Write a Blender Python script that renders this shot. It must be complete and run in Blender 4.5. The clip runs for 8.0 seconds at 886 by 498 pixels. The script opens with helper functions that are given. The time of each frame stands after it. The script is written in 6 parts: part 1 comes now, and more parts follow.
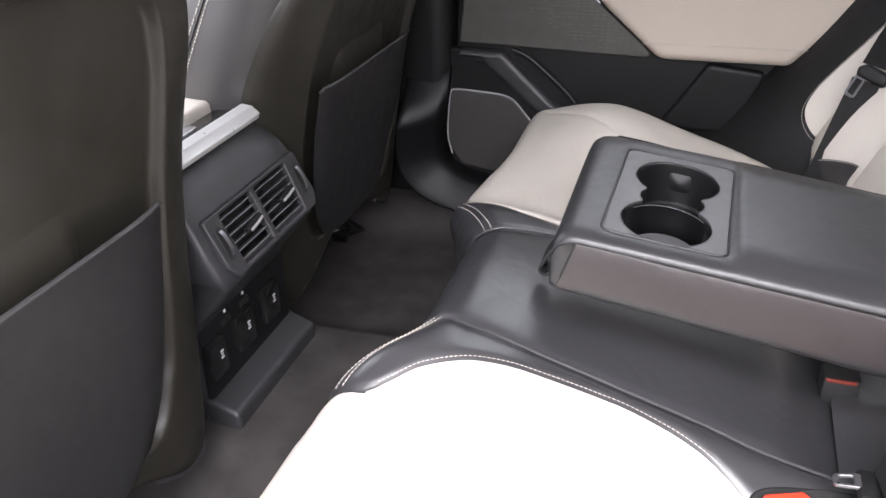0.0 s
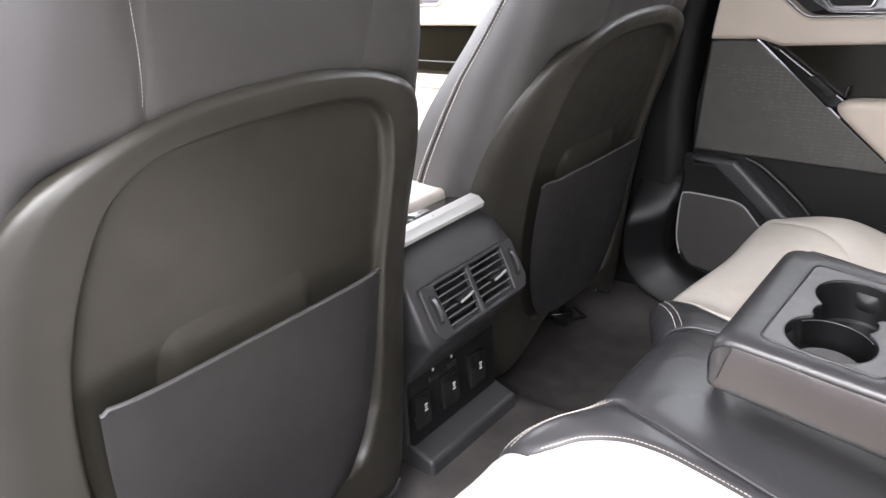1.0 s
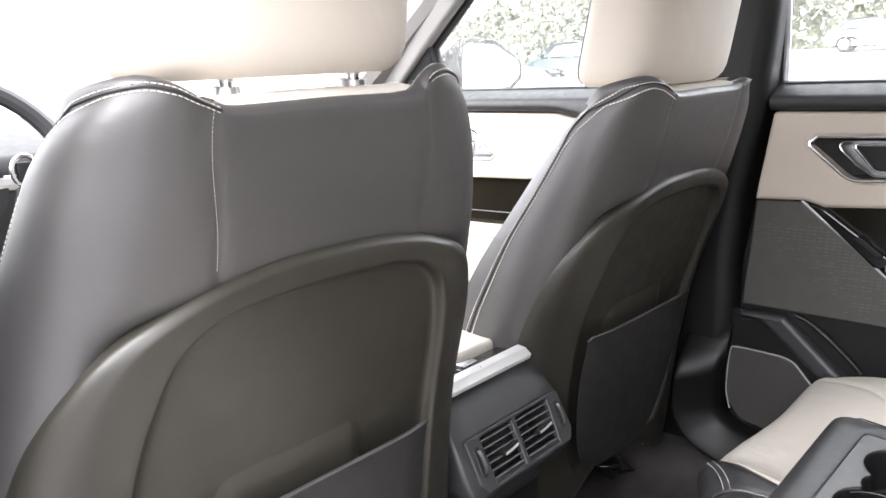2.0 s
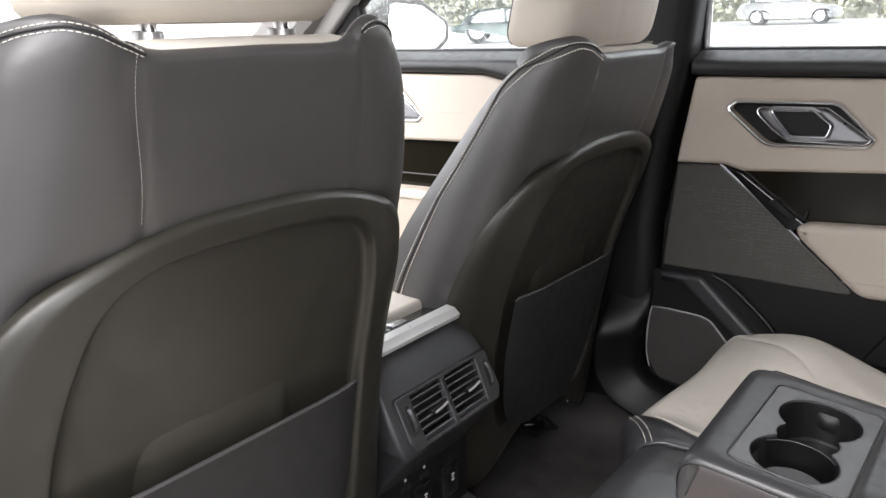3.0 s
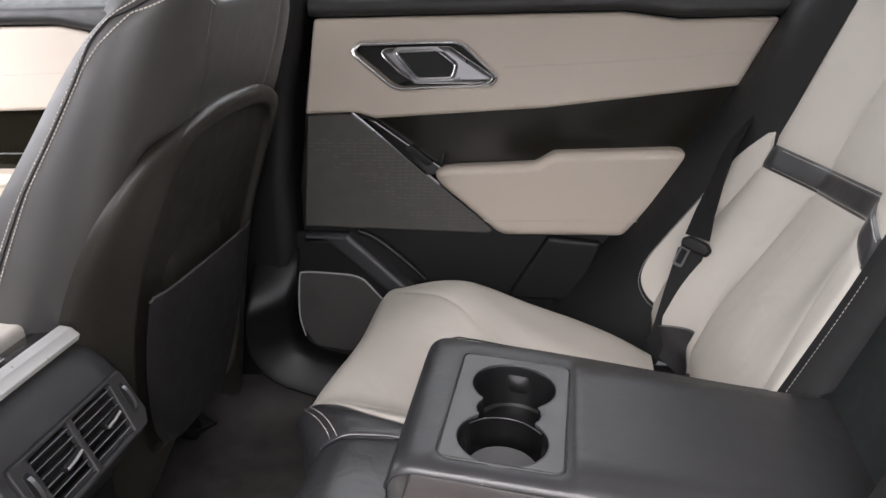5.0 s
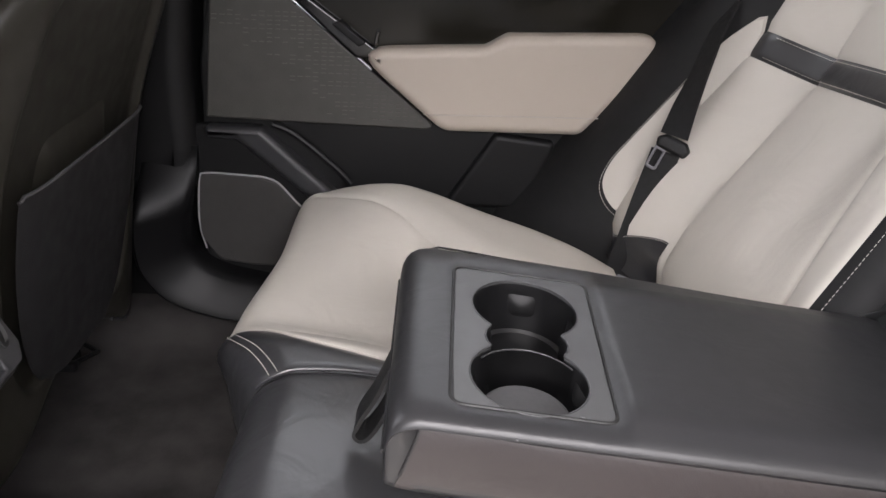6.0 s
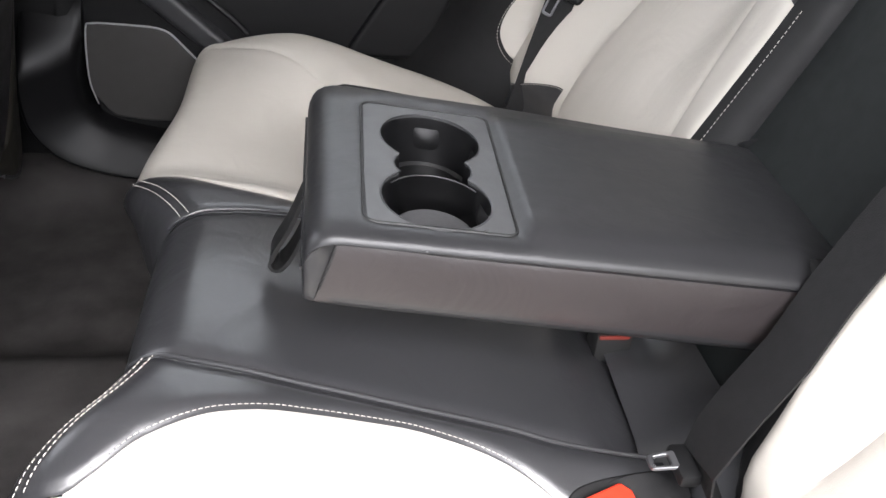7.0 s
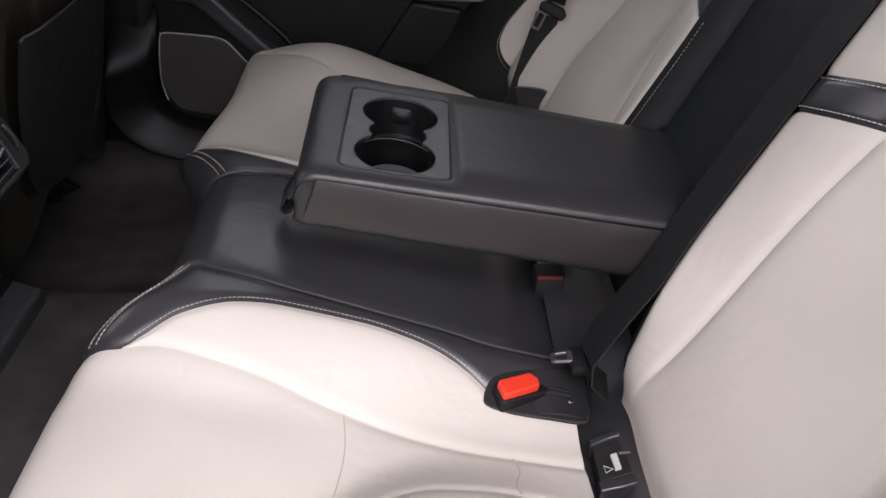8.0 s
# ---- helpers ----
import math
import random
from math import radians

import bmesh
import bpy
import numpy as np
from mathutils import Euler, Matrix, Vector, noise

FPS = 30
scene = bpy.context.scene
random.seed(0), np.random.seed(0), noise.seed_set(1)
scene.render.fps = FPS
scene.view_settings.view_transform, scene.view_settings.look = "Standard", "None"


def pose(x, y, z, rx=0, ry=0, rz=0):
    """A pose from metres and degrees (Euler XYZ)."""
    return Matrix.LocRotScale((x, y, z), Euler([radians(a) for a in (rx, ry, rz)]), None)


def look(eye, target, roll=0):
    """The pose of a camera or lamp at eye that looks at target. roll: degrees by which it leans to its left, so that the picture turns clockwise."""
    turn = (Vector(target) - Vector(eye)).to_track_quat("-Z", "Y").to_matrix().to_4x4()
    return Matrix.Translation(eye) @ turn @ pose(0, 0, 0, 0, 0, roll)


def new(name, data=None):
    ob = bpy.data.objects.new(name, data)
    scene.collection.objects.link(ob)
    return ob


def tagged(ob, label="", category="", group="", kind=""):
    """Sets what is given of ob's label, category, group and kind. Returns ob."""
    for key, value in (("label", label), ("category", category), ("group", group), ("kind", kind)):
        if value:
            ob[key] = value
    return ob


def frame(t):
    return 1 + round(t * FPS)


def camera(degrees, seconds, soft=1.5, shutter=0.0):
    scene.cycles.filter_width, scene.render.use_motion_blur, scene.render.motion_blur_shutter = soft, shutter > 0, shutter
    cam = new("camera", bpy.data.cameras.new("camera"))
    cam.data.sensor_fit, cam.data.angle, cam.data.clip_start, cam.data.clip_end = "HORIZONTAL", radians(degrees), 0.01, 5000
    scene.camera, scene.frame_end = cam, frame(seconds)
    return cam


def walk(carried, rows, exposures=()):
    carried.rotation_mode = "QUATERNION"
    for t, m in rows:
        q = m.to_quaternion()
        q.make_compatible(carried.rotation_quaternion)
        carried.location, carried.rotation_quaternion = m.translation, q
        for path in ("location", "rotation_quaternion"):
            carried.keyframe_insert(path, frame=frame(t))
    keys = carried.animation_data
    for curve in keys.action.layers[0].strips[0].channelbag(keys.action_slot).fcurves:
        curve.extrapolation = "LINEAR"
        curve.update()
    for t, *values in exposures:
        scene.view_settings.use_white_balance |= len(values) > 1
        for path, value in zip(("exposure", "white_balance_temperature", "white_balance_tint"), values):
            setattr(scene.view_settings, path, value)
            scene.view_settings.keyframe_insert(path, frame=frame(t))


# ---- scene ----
cam = camera(56.2, 8.0)
PATH = [
    (0, (0.304, -0.786, 0.92), (-0.245, 0.88, -0.042), -1.5),
    (0.5, (0.386, -0.828, 0.949), (-0.484, 0.718, 0.025), -2.1),
    (1, (0.428, -0.841, 0.963), (-0.718, 0.618, 0.215), -3.6),
    (1.5, (0.443, -0.853, 0.991), (-0.826, 0.604, 0.473), -3.3),
    (1.7, (0.45, -0.857, 0.998), (-0.842, 0.603, 0.549), -3.0),
    (2.8, (0.443, -0.87, 0.989), (-0.761, 0.663, 0.541), -2.0),
    (3, (0.439, -0.865, 0.986), (-0.691, 0.701, 0.468), -1.5),
    (3.5, (0.422, -0.85, 0.977), (-0.438, 0.846, 0.358), 0.3),
    (4, (0.389, -0.839, 0.981), (-0.199, 0.967, 0.354), 0.2),
    (4.5, (0.374, -0.811, 1.012), (-0.023, 1.041, 0.369), -1.1),
    (4.7, (0.367, -0.777, 1.008), (0.013, 1.08, 0.354), -1.7),
    (5.8, (0.236, -0.582, 0.894), (0.175, 1.254, 0.103), 1.0),
    (6, (0.218, -0.555, 0.892), (0.242, 1.252, 0.034), 2.2),
    (6.5, (0.19, -0.524, 0.864), (0.351, 1.192, -0.149), 3.1),
    (7, (0.208, -0.6, 0.879), (0.482, 1.04, -0.233), 5.1),
    (7.5, (0.25, -0.707, 0.89), (0.618, 0.915, -0.221), 6.5),
    (8, (0.29, -0.835, 0.942), (0.405, 0.847, -0.135), 3.8),
]
EXPOSURES = [(0.0, 2.33, 6400, 17), (1.0, 2.57, 6480, 15), (1.5, 2.80, 6450, 15), (1.7, 2.71, 6450, 14), (2.8, 2.05, 6600, 13), (3.0, 1.86, 6560, 12), (3.5, 1.84, 6420, 9), (4.0, 1.88, 6420, 9), (4.5, 1.86, 6550, 12),
             (6.0, 1.96, 6600, 16), (6.5, 2.29, 6450, 13), (7.0, 2.22, 6400, 13), (7.5, 1.17, 6430, 18), (8.0, 0.83, 6450, 21)]
walk(cam, [(t, look(eye, target, roll)) for t, eye, target, roll in PATH], EXPOSURES)

# ---- light: a bright overcast day, coming in through the open left rear doorway and the windows ----
world = bpy.data.worlds.new("overcast_sky")
scene.world = world
world.use_nodes = True
wn, wl = world.node_tree.nodes, world.node_tree.links
sky = wn.new("ShaderNodeTexSky")
sky.sky_type, sky.sun_disc = "NISHITA", False
sky.sun_elevation, sky.sun_rotation = radians(50), radians(177)
sky.air_density, sky.dust_density = 1.0, 2.0
pale = wn.new("ShaderNodeHueSaturation")
pale.inputs["Saturation"].default_value = 0.12
wl.new(sky.outputs[0], pale.inputs["Color"])
wl.new(pale.outputs[0], wn["Background"].inputs["Color"])
wn["Background"].inputs["Strength"].default_value = 0.40
sun = new("sun", bpy.data.lights.new("sun", "SUN"))
sun.data.energy, sun.data.angle, sun.data.color = 0.1, radians(40), (1.0, 0.985, 0.97)
sun.matrix_world = look((0.15, -2.9, 3.9), (0, 0, 0.4))


# ---- materials ----
def shade(name, color, rough=0.5, metal=0.0, vary=0.12, vscale=6.0, grain=0.0, gscale=600.0, kind="cell",
          spec=0.5, second=None, rough_vary=0.08, crease=0.0, cscale=16.0):
    """A procedural surface: base colour with slow variation, fine grain relief and uneven gloss."""
    m = bpy.data.materials.new(name)
    m.use_nodes = True
    n, l = m.node_tree.nodes, m.node_tree.links
    b = n["Principled BSDF"]
    tc = n.new("ShaderNodeTexCoord")
    slow = n.new("ShaderNodeTexNoise")
    slow.inputs["Scale"].default_value, slow.inputs["Detail"].default_value = vscale, 5.0
    l.new(tc.outputs["Object"], slow.inputs["Vector"])
    ramp = n.new("ShaderNodeMapRange")
    ramp.inputs["From Min"].default_value, ramp.inputs["From Max"].default_value = 0.3, 0.7
    l.new(slow.outputs["Fac"], ramp.inputs["Value"])
    mix = n.new("ShaderNodeMix")
    mix.data_type = "RGBA"
    other = second or tuple(c * (1 - vary) for c in color)
    mix.inputs["A"].default_value, mix.inputs["B"].default_value = (*color, 1), (*other, 1)
    l.new(ramp.outputs["Result"], mix.inputs["Factor"])
    l.new(mix.outputs["Result"], b.inputs["Base Color"])
    fine = n.new("ShaderNodeTexNoise")
    fine.inputs["Scale"].default_value, fine.inputs["Detail"].default_value = vscale * 12, 4.0
    l.new(tc.outputs["Object"], fine.inputs["Vector"])
    gl = n.new("ShaderNodeMapRange")
    gl.inputs["From Min"].default_value, gl.inputs["From Max"].default_value = 0.25, 0.75
    gl.inputs["To Min"].default_value, gl.inputs["To Max"].default_value = max(0.0, rough - rough_vary), min(1.0, rough + rough_vary)
    l.new(fine.outputs["Fac"], gl.inputs["Value"])
    l.new(gl.outputs["Result"], b.inputs["Roughness"])
    b.inputs["Metallic"].default_value = metal
    b.inputs["Specular IOR Level"].default_value = spec
    if grain:
        bump = n.new("ShaderNodeBump")
        bump.inputs["Strength"].default_value, bump.inputs["Distance"].default_value = grain, 0.0006
        if kind == "cell":
            tex = n.new("ShaderNodeTexVoronoi")
            tex.inputs["Scale"].default_value = gscale
            out = tex.outputs["Distance"]
        elif kind == "weave":
            tex = n.new("ShaderNodeTexWave")
            tex.inputs["Scale"].default_value, tex.inputs["Distortion"].default_value = gscale, 1.5
            tex.bands_direction = "DIAGONAL"
            out = tex.outputs["Fac"]
        else:
            tex = n.new("ShaderNodeTexNoise")
            tex.inputs["Scale"].default_value, tex.inputs["Detail"].default_value = gscale, 6.0
            out = tex.outputs["Fac"]
        l.new(tc.outputs["Object"], tex.inputs["Vector"])
        l.new(out, bump.inputs["Height"])
        l.new(bump.outputs["Normal"], b.inputs["Normal"])
        if crease:
            # soft puckers of stretched leather under the grain
            soft = n.new("ShaderNodeTexNoise")
            soft.inputs["Scale"].default_value, soft.inputs["Detail"].default_value = cscale, 3.0
            soft.inputs["Distortion"].default_value = 0.8
            l.new(tc.outputs["Object"], soft.inputs["Vector"])
            wave = n.new("ShaderNodeBump")
            wave.inputs["Strength"].default_value, wave.inputs["Distance"].default_value = crease, 0.01
            l.new(soft.outputs["Fac"], wave.inputs["Height"])
            l.new(wave.outputs["Normal"], bump.inputs["Normal"])
    return m


CREAM = shade("cream_leather", (0.560, 0.528, 0.476), 0.58, spec=0.3, vary=0.09, vscale=5, grain=0.22, gscale=900, kind="noise", crease=0.22, cscale=12)
HEADREST = shade("tan_leather", (0.50, 0.45, 0.39), 0.58, spec=0.3, vary=0.09, vscale=5, grain=0.22, gscale=900, kind="noise", crease=0.22, cscale=12)
# door cream toned down further, standing in for weaker light at the far door
DOORLEATHER = shade("dimmed_tan_door_leather", (0.45, 0.395, 0.335), 0.5, vary=0.07, vscale=5, grain=0.14, gscale=900, kind="noise", crease=0.05, cscale=12)
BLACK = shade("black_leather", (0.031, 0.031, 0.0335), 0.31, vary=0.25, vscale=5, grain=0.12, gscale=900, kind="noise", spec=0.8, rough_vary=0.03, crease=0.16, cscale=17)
# copy of the black leather, darkened to stand in for shade on the armrest
ARMPAD = shade("shaded_armrest_leather", (0.020, 0.020, 0.0215), 0.41, vary=0.2, vscale=6, grain=0.14, gscale=900, kind="noise", spec=0.5, rough_vary=0.03, crease=0.10, cscale=20)
SEATBACK = shade("seat_back_leather", (0.0362, 0.0338, 0.0335), 0.46, vary=0.15, vscale=5, grain=0.12, gscale=900, kind="noise", spec=0.85, rough_vary=0.04, crease=0.10, cscale=14)
# darker matte copy of the black leather, in place of dimmer light
DIMBLACK = shade("dimmed_matte_black", (0.0125, 0.0125, 0.013), 0.55, vary=0.2, vscale=5, grain=0.15, gscale=900, kind="noise", spec=0.25)
SIDE = shade("worn_shaded_leather", (0.028, 0.0235, 0.0238), 0.42, vary=0.2, vscale=7, grain=0.15, gscale=900, kind="noise", crease=0.2, cscale=20)
SHELL = shade("seat_shell_plastic", (0.0205, 0.0188, 0.0145), 0.42, vary=0.1, vscale=3, grain=0.12, gscale=1400)
POCKET = shade("map_pocket_leatherette", (0.047, 0.0455, 0.0465), 0.45, vary=0.12, vscale=4, grain=0.3, gscale=900)
TRIM = shade("black_trim_plastic", (0.008, 0.008, 0.0085), 0.48, vary=0.1, vscale=4, grain=0.12, gscale=1500, spec=0.28, rough_vary=0.03)
CONSOLE = shade("soft_grey_plastic", (0.030, 0.030, 0.032), 0.40, vary=0.1, vscale=4, grain=0.25, gscale=1500)
PIANO = shade("gloss_black", (0.010, 0.010, 0.010), 0.12, vary=0.1, rough_vary=0.04)
DARKWOOD = shade("dark_gloss_veneer", (0.010, 0.0088, 0.006), 0.14, vary=0.3, vscale=3, spec=0.22, rough_vary=0.03)
RECESS = shade("recess_cloth", (0.030, 0.035, 0.035), 0.6, vary=0.15, vscale=5)
SILVER = shade("silver_paint", (0.42, 0.42, 0.42), 0.4, metal=0.3, vary=0.05)
DARKGLASS = shade("tinted_car_glass", (0.22, 0.24, 0.25), 0.1)
PANEL = shade("cup_panel_plastic", (0.060, 0.061, 0.0625), 0.42, vary=0.06, vscale=5, grain=0.15, gscale=1500)
CARPET = shade("dark_carpet", (0.056, 0.052, 0.051), 0.95, vary=0.45, vscale=16, grain=1.0, gscale=900, kind="noise", spec=0.1)
CHROME = shade("satin_chrome", (0.78, 0.78, 0.79), 0.22, metal=1.0, vary=0.05, rough_vary=0.05)
LEVER = shade("dark_satin_metal", (0.20, 0.20, 0.21), 0.32, metal=0.8, vary=0.1)
STEEL = shade("brushed_metal", (0.62, 0.62, 0.63), 0.34, metal=1.0, vary=0.1)
WEBBING = shade("seat_belt_webbing", (0.009, 0.009, 0.0095), 0.66, vary=0.15, vscale=10, grain=0.3, gscale=900, kind="noise", spec=0.3)
THREAD = shade("cream_thread", (0.58, 0.55, 0.50), 0.7, vary=0.1, vscale=60)
# the red plastic again, darkened to stand in for shade under the armrest
SHADEDRED = shade("shaded_red_plastic", (0.22, 0.03, 0.02), 0.5, vary=0.1, vscale=12)
RED = shade("red_plastic", (0.75, 0.045, 0.02), 0.35, vary=0.06, vscale=12)
TEXTILE = shade("woven_textile", (0.066, 0.064, 0.058), 0.42, vary=0.2, vscale=30, grain=0.6, gscale=500, kind="noise")
YARN = shade("grey_yarn", (0.105, 0.10, 0.09), 0.6, vary=0.2, vscale=40)
SILLBLACK = shade("sill_plastic", (0.006, 0.006, 0.0065), 0.38, vary=0.1, vscale=4, grain=0.1, gscale=1500, spec=0.16, rough_vary=0.03)
# pale grey painted along slat fronts in place of their lit edges
SLATEDGE = shade("slat_highlight_grey", (0.15, 0.15, 0.155), 0.3, vary=0.1)
# pale base stands in for window light reflected in the chrome strip
SATIN = shade("sheen_painted_silver", (0.66, 0.66, 0.65), 0.34, metal=0.25, vary=0.04)
SEAL = shade("rubber_seal", (0.012, 0.012, 0.012), 0.6, vary=0.2)
# darker leather tone drawn in place of shade in seams and punched holes
CREASE = shade("seam_shade_leather", (0.45, 0.41, 0.37), 0.6)
PRINT = shade("white_print", (0.55, 0.55, 0.55), 0.5)
HEADLINER = shade("fill_headliner_cloth", (0.285, 0.28, 0.275), 0.9, vary=0.05, vscale=20, grain=0.3, gscale=900, kind="noise")
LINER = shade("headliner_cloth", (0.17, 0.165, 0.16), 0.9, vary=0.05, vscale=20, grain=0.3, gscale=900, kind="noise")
# asphalt paled to stand in for overexposed daylight on the wet ground
ASPHALT = shade("glare_paled_asphalt", (0.26, 0.26, 0.27), 0.35, vary=0.3, vscale=1.2, grain=0.6, gscale=60, kind="noise")
WALL = shade("added_wall_plaster", (0.46, 0.45, 0.43), 0.9, vary=0.2, vscale=1.5, grain=0.5, gscale=90, kind="noise")
PAINT_W = shade("white_car_paint", (0.78, 0.79, 0.80), 0.2, vary=0.03, vscale=2)
PAINT_T = shade("pale_teal_car_paint", (0.52, 0.60, 0.59), 0.25, vary=0.05, vscale=2)
PAINT_S = shade("silver_car_paint", (0.60, 0.63, 0.65), 0.25, vary=0.05, vscale=2)
TYRE = shade("tyre_rubber", (0.02, 0.02, 0.02), 0.8)
# leaf colour paled to stand in for haze through the wet panes
LEAF = shade("hazed_leaf", (0.24, 0.25, 0.175), 0.6, vary=0.5, vscale=3)

CUPBLACK = shade("gloss_black_cup_plastic", (0.006, 0.006, 0.0065), 0.33, vary=0.1, rough_vary=0.05)
MAT = shade("grey_rubber_mat", (0.075, 0.075, 0.078), 0.6, vary=0.1, vscale=20)
GRILLE = shade("fine_speaker_mesh", (0.038, 0.036, 0.034), 0.5, vary=0.1, vscale=6, grain=0.4, gscale=1400)
LEDGE = shade("black_ledge_vinyl", (0.020, 0.020, 0.021), 0.46, vary=0.15, vscale=5, grain=0.15, gscale=1200, spec=0.5)

GLASS = bpy.data.materials.new("window_glass")
GLASS.use_nodes = True
gb = GLASS.node_tree.nodes["Principled BSDF"]
gb.inputs["Base Color"].default_value = (0.84, 0.87, 0.86, 1)
gb.inputs["Roughness"].default_value, gb.inputs["IOR"].default_value = 0.0, 1.45
gb.inputs["Transmission Weight"].default_value = 1.0
WETGLASS = GLASS.copy()
WETGLASS.name = "wet_window_glass"
gn, gl = WETGLASS.node_tree.nodes, WETGLASS.node_tree.links
film, blend, drip, reach, where, long = (gn.new("ShaderNode" + k) for k in ("BsdfTranslucent", "MixShader", "TexNoise", "MapRange", "TexCoord", "Mapping"))
film.inputs["Color"].default_value = (0.9, 0.92, 0.92, 1)
long.inputs["Scale"].default_value = (1.0, 1.0, 0.35)
drip.inputs["Scale"].default_value, drip.inputs["Detail"].default_value = 70.0, 4.0
reach.inputs["From Min"].default_value, reach.inputs["From Max"].default_value = 0.35, 0.65
reach.inputs["To Min"].default_value, reach.inputs["To Max"].default_value = 0.012, 0.05
gl.new(where.outputs["Object"], long.inputs["Vector"])
gl.new(long.outputs[0], drip.inputs["Vector"])
gl.new(drip.outputs[0], reach.inputs["Value"])
gl.new(reach.outputs[0], blend.inputs[0])
gl.new(gn["Principled BSDF"].outputs[0], blend.inputs[1])
gl.new(film.outputs[0], blend.inputs[2])
gl.new(blend.outputs[0], gn["Material Output"].inputs["Surface"])


# ---- building helpers ----
def sstep(a, b, v):
    k = min(1.0, max(0.0, (v - a) / (b - a)))
    return k * k * (3 - 2 * k)


def interp(table, v):
    """Smooth reading of a short table of (place, value) pairs."""
    if v <= table[0][0]:
        return table[0][1]
    n = len(table)
    for i in range(n - 1):
        (a, p), (b, q) = table[i], table[i + 1]
        if v <= b:
            k, h = (v - a) / (b - a), b - a
            here = (q - p) / h
            m0 = m1 = here
            if i > 0:
                prev = (p - table[i - 1][1]) / (a - table[i - 1][0])
                m0 = 0.0 if prev * here <= 0 else 2 * prev * here / (prev + here)
            if i < n - 2:
                nxt = (table[i + 2][1] - q) / (table[i + 2][0] - b)
                m1 = 0.0 if nxt * here <= 0 else 2 * nxt * here / (nxt + here)
            return (2 * k ** 3 - 3 * k * k + 1) * p + (k ** 3 - 2 * k * k + k) * h * m0 + (3 * k * k - 2 * k ** 3) * q + (k ** 3 - k * k) * h * m1
    return table[-1][1]


def thing(name, at, label, category, group="", kind=""):
    ob = new(name)
    ob.location = at
    ob.empty_display_size = 0.05
    ob["origin_at"] = [float(c) for c in at]
    return tagged(ob, label, category, group, kind)


def root_of(ob):
    while ob.parent:
        ob = ob.parent
    return ob


def finish(me, bm, smooth=True, angle=35):
    bm.edges.index_update()
    sharp = [e.index for e in bm.edges if not e.smooth]
    bm.to_mesh(me)
    bm.free()
    if smooth:
        me.polygons.foreach_set("use_smooth", [True] * len(me.polygons))
        me.set_sharp_from_angle(angle=radians(angle))
        for i in sharp:
            me.edges[i].use_edge_sharp = True


def part(name, bm, material, parent, label="", smooth=True, angle=35):
    """Links a bmesh, given in world coordinates, as one mesh object under a thing or a part."""
    base = Vector(root_of(parent)["origin_at"])
    bmesh.ops.translate(bm, verts=bm.verts, vec=-base)
    me = bpy.data.meshes.new(name)
    finish(me, bm, smooth, angle)
    me.materials.append(material)
    ob = new(name, me)
    ob.parent = parent
    if label:
        ob["label"] = label
    return ob


def solid(name, bm, material, label, category, kind="structure", smooth=True, angle=35):
    me = bpy.data.meshes.new(name)
    finish(me, bm, smooth, angle)
    me.materials.append(material)
    return tagged(new(name, me), label, category, "", kind)


def grid(fn, us, vs, flip=False, bm=None, skip=None):
    """A sheet of quads through fn(u, v)."""
    bm = bm or bmesh.new()
    rows = [[bm.verts.new(fn(u, v)) for v in vs] for u in us]
    for i in range(len(us) - 1):
        for j in range(len(vs) - 1):
            if skip and skip(0.5 * (us[i] + us[i + 1]), 0.5 * (vs[j] + vs[j + 1])):
                continue
            q = (rows[i][j], rows[i + 1][j], rows[i + 1][j + 1], rows[i][j + 1])
            bm.faces.new(q[::-1] if flip else q)
    return bm


def span(a, b, n):
    return [a + (b - a) * k / n for k in range(n + 1)]


def seamed(n=10):
    """Steps from 0 to 1 that crowd at both ends, for the dip at a seam."""
    ends = [0, 0.012, 0.03, 0.06, 0.1]
    mid = span(0.1, 0.9, n)
    return ends[:-1] + mid + [1 - e for e in ends[-2::-1]]


def rounded(points, r, n=5):
    """A polygon with its corners rounded; r may be one radius or a list."""
    out, k = [], len(points)
    for i, p in enumerate(points):
        rr = r[i] if isinstance(r, (list, tuple)) else r
        p = Vector(p)
        a, b = Vector(points[i - 1]) - p, Vector(points[(i + 1) % k]) - p
        rr = min(rr, 0.45 * a.length, 0.45 * b.length)
        if rr <= 1e-6:
            out.append(p)
            continue
        half = max(0.05, a.angle(b) / 2)
        d = min(rr / math.tan(half), 0.48 * min(a.length, b.length))
        s, e = p + a.normalized() * d, p + b.normalized() * d
        for j in range(n + 1):
            t = j / n
            out.append((1 - t) ** 2 * s + 2 * t * (1 - t) * p + t * t * e)
    return out


def area(loop):
    return 0.5 * sum(a[0] * b[1] - b[0] * a[1] for a, b in zip(loop, loop[1:] + loop[:1]))


def inset(loop, d):
    """The loop moved inwards (its own left, when it runs counter-clockwise) by d."""
    out, k = [], len(loop)
    for i in range(k):
        a, b, c = loop[i - 1], loop[i], loop[(i + 1) % k]
        u, v = (b - a), (c - b)
        u = u.normalized() if u.length > 1e-9 else Vector((1, 0))
        v = v.normalized() if v.length > 1e-9 else u
        m = Vector((-u.y - v.y, u.x + v.x))
        m = m.normalized() if m.length > 1e-9 else Vector((-u.y, u.x))
        cosv = max(0.5, m.dot(Vector((-u.y, u.x))))
        out.append(b + m * (d / cosv))
    return out


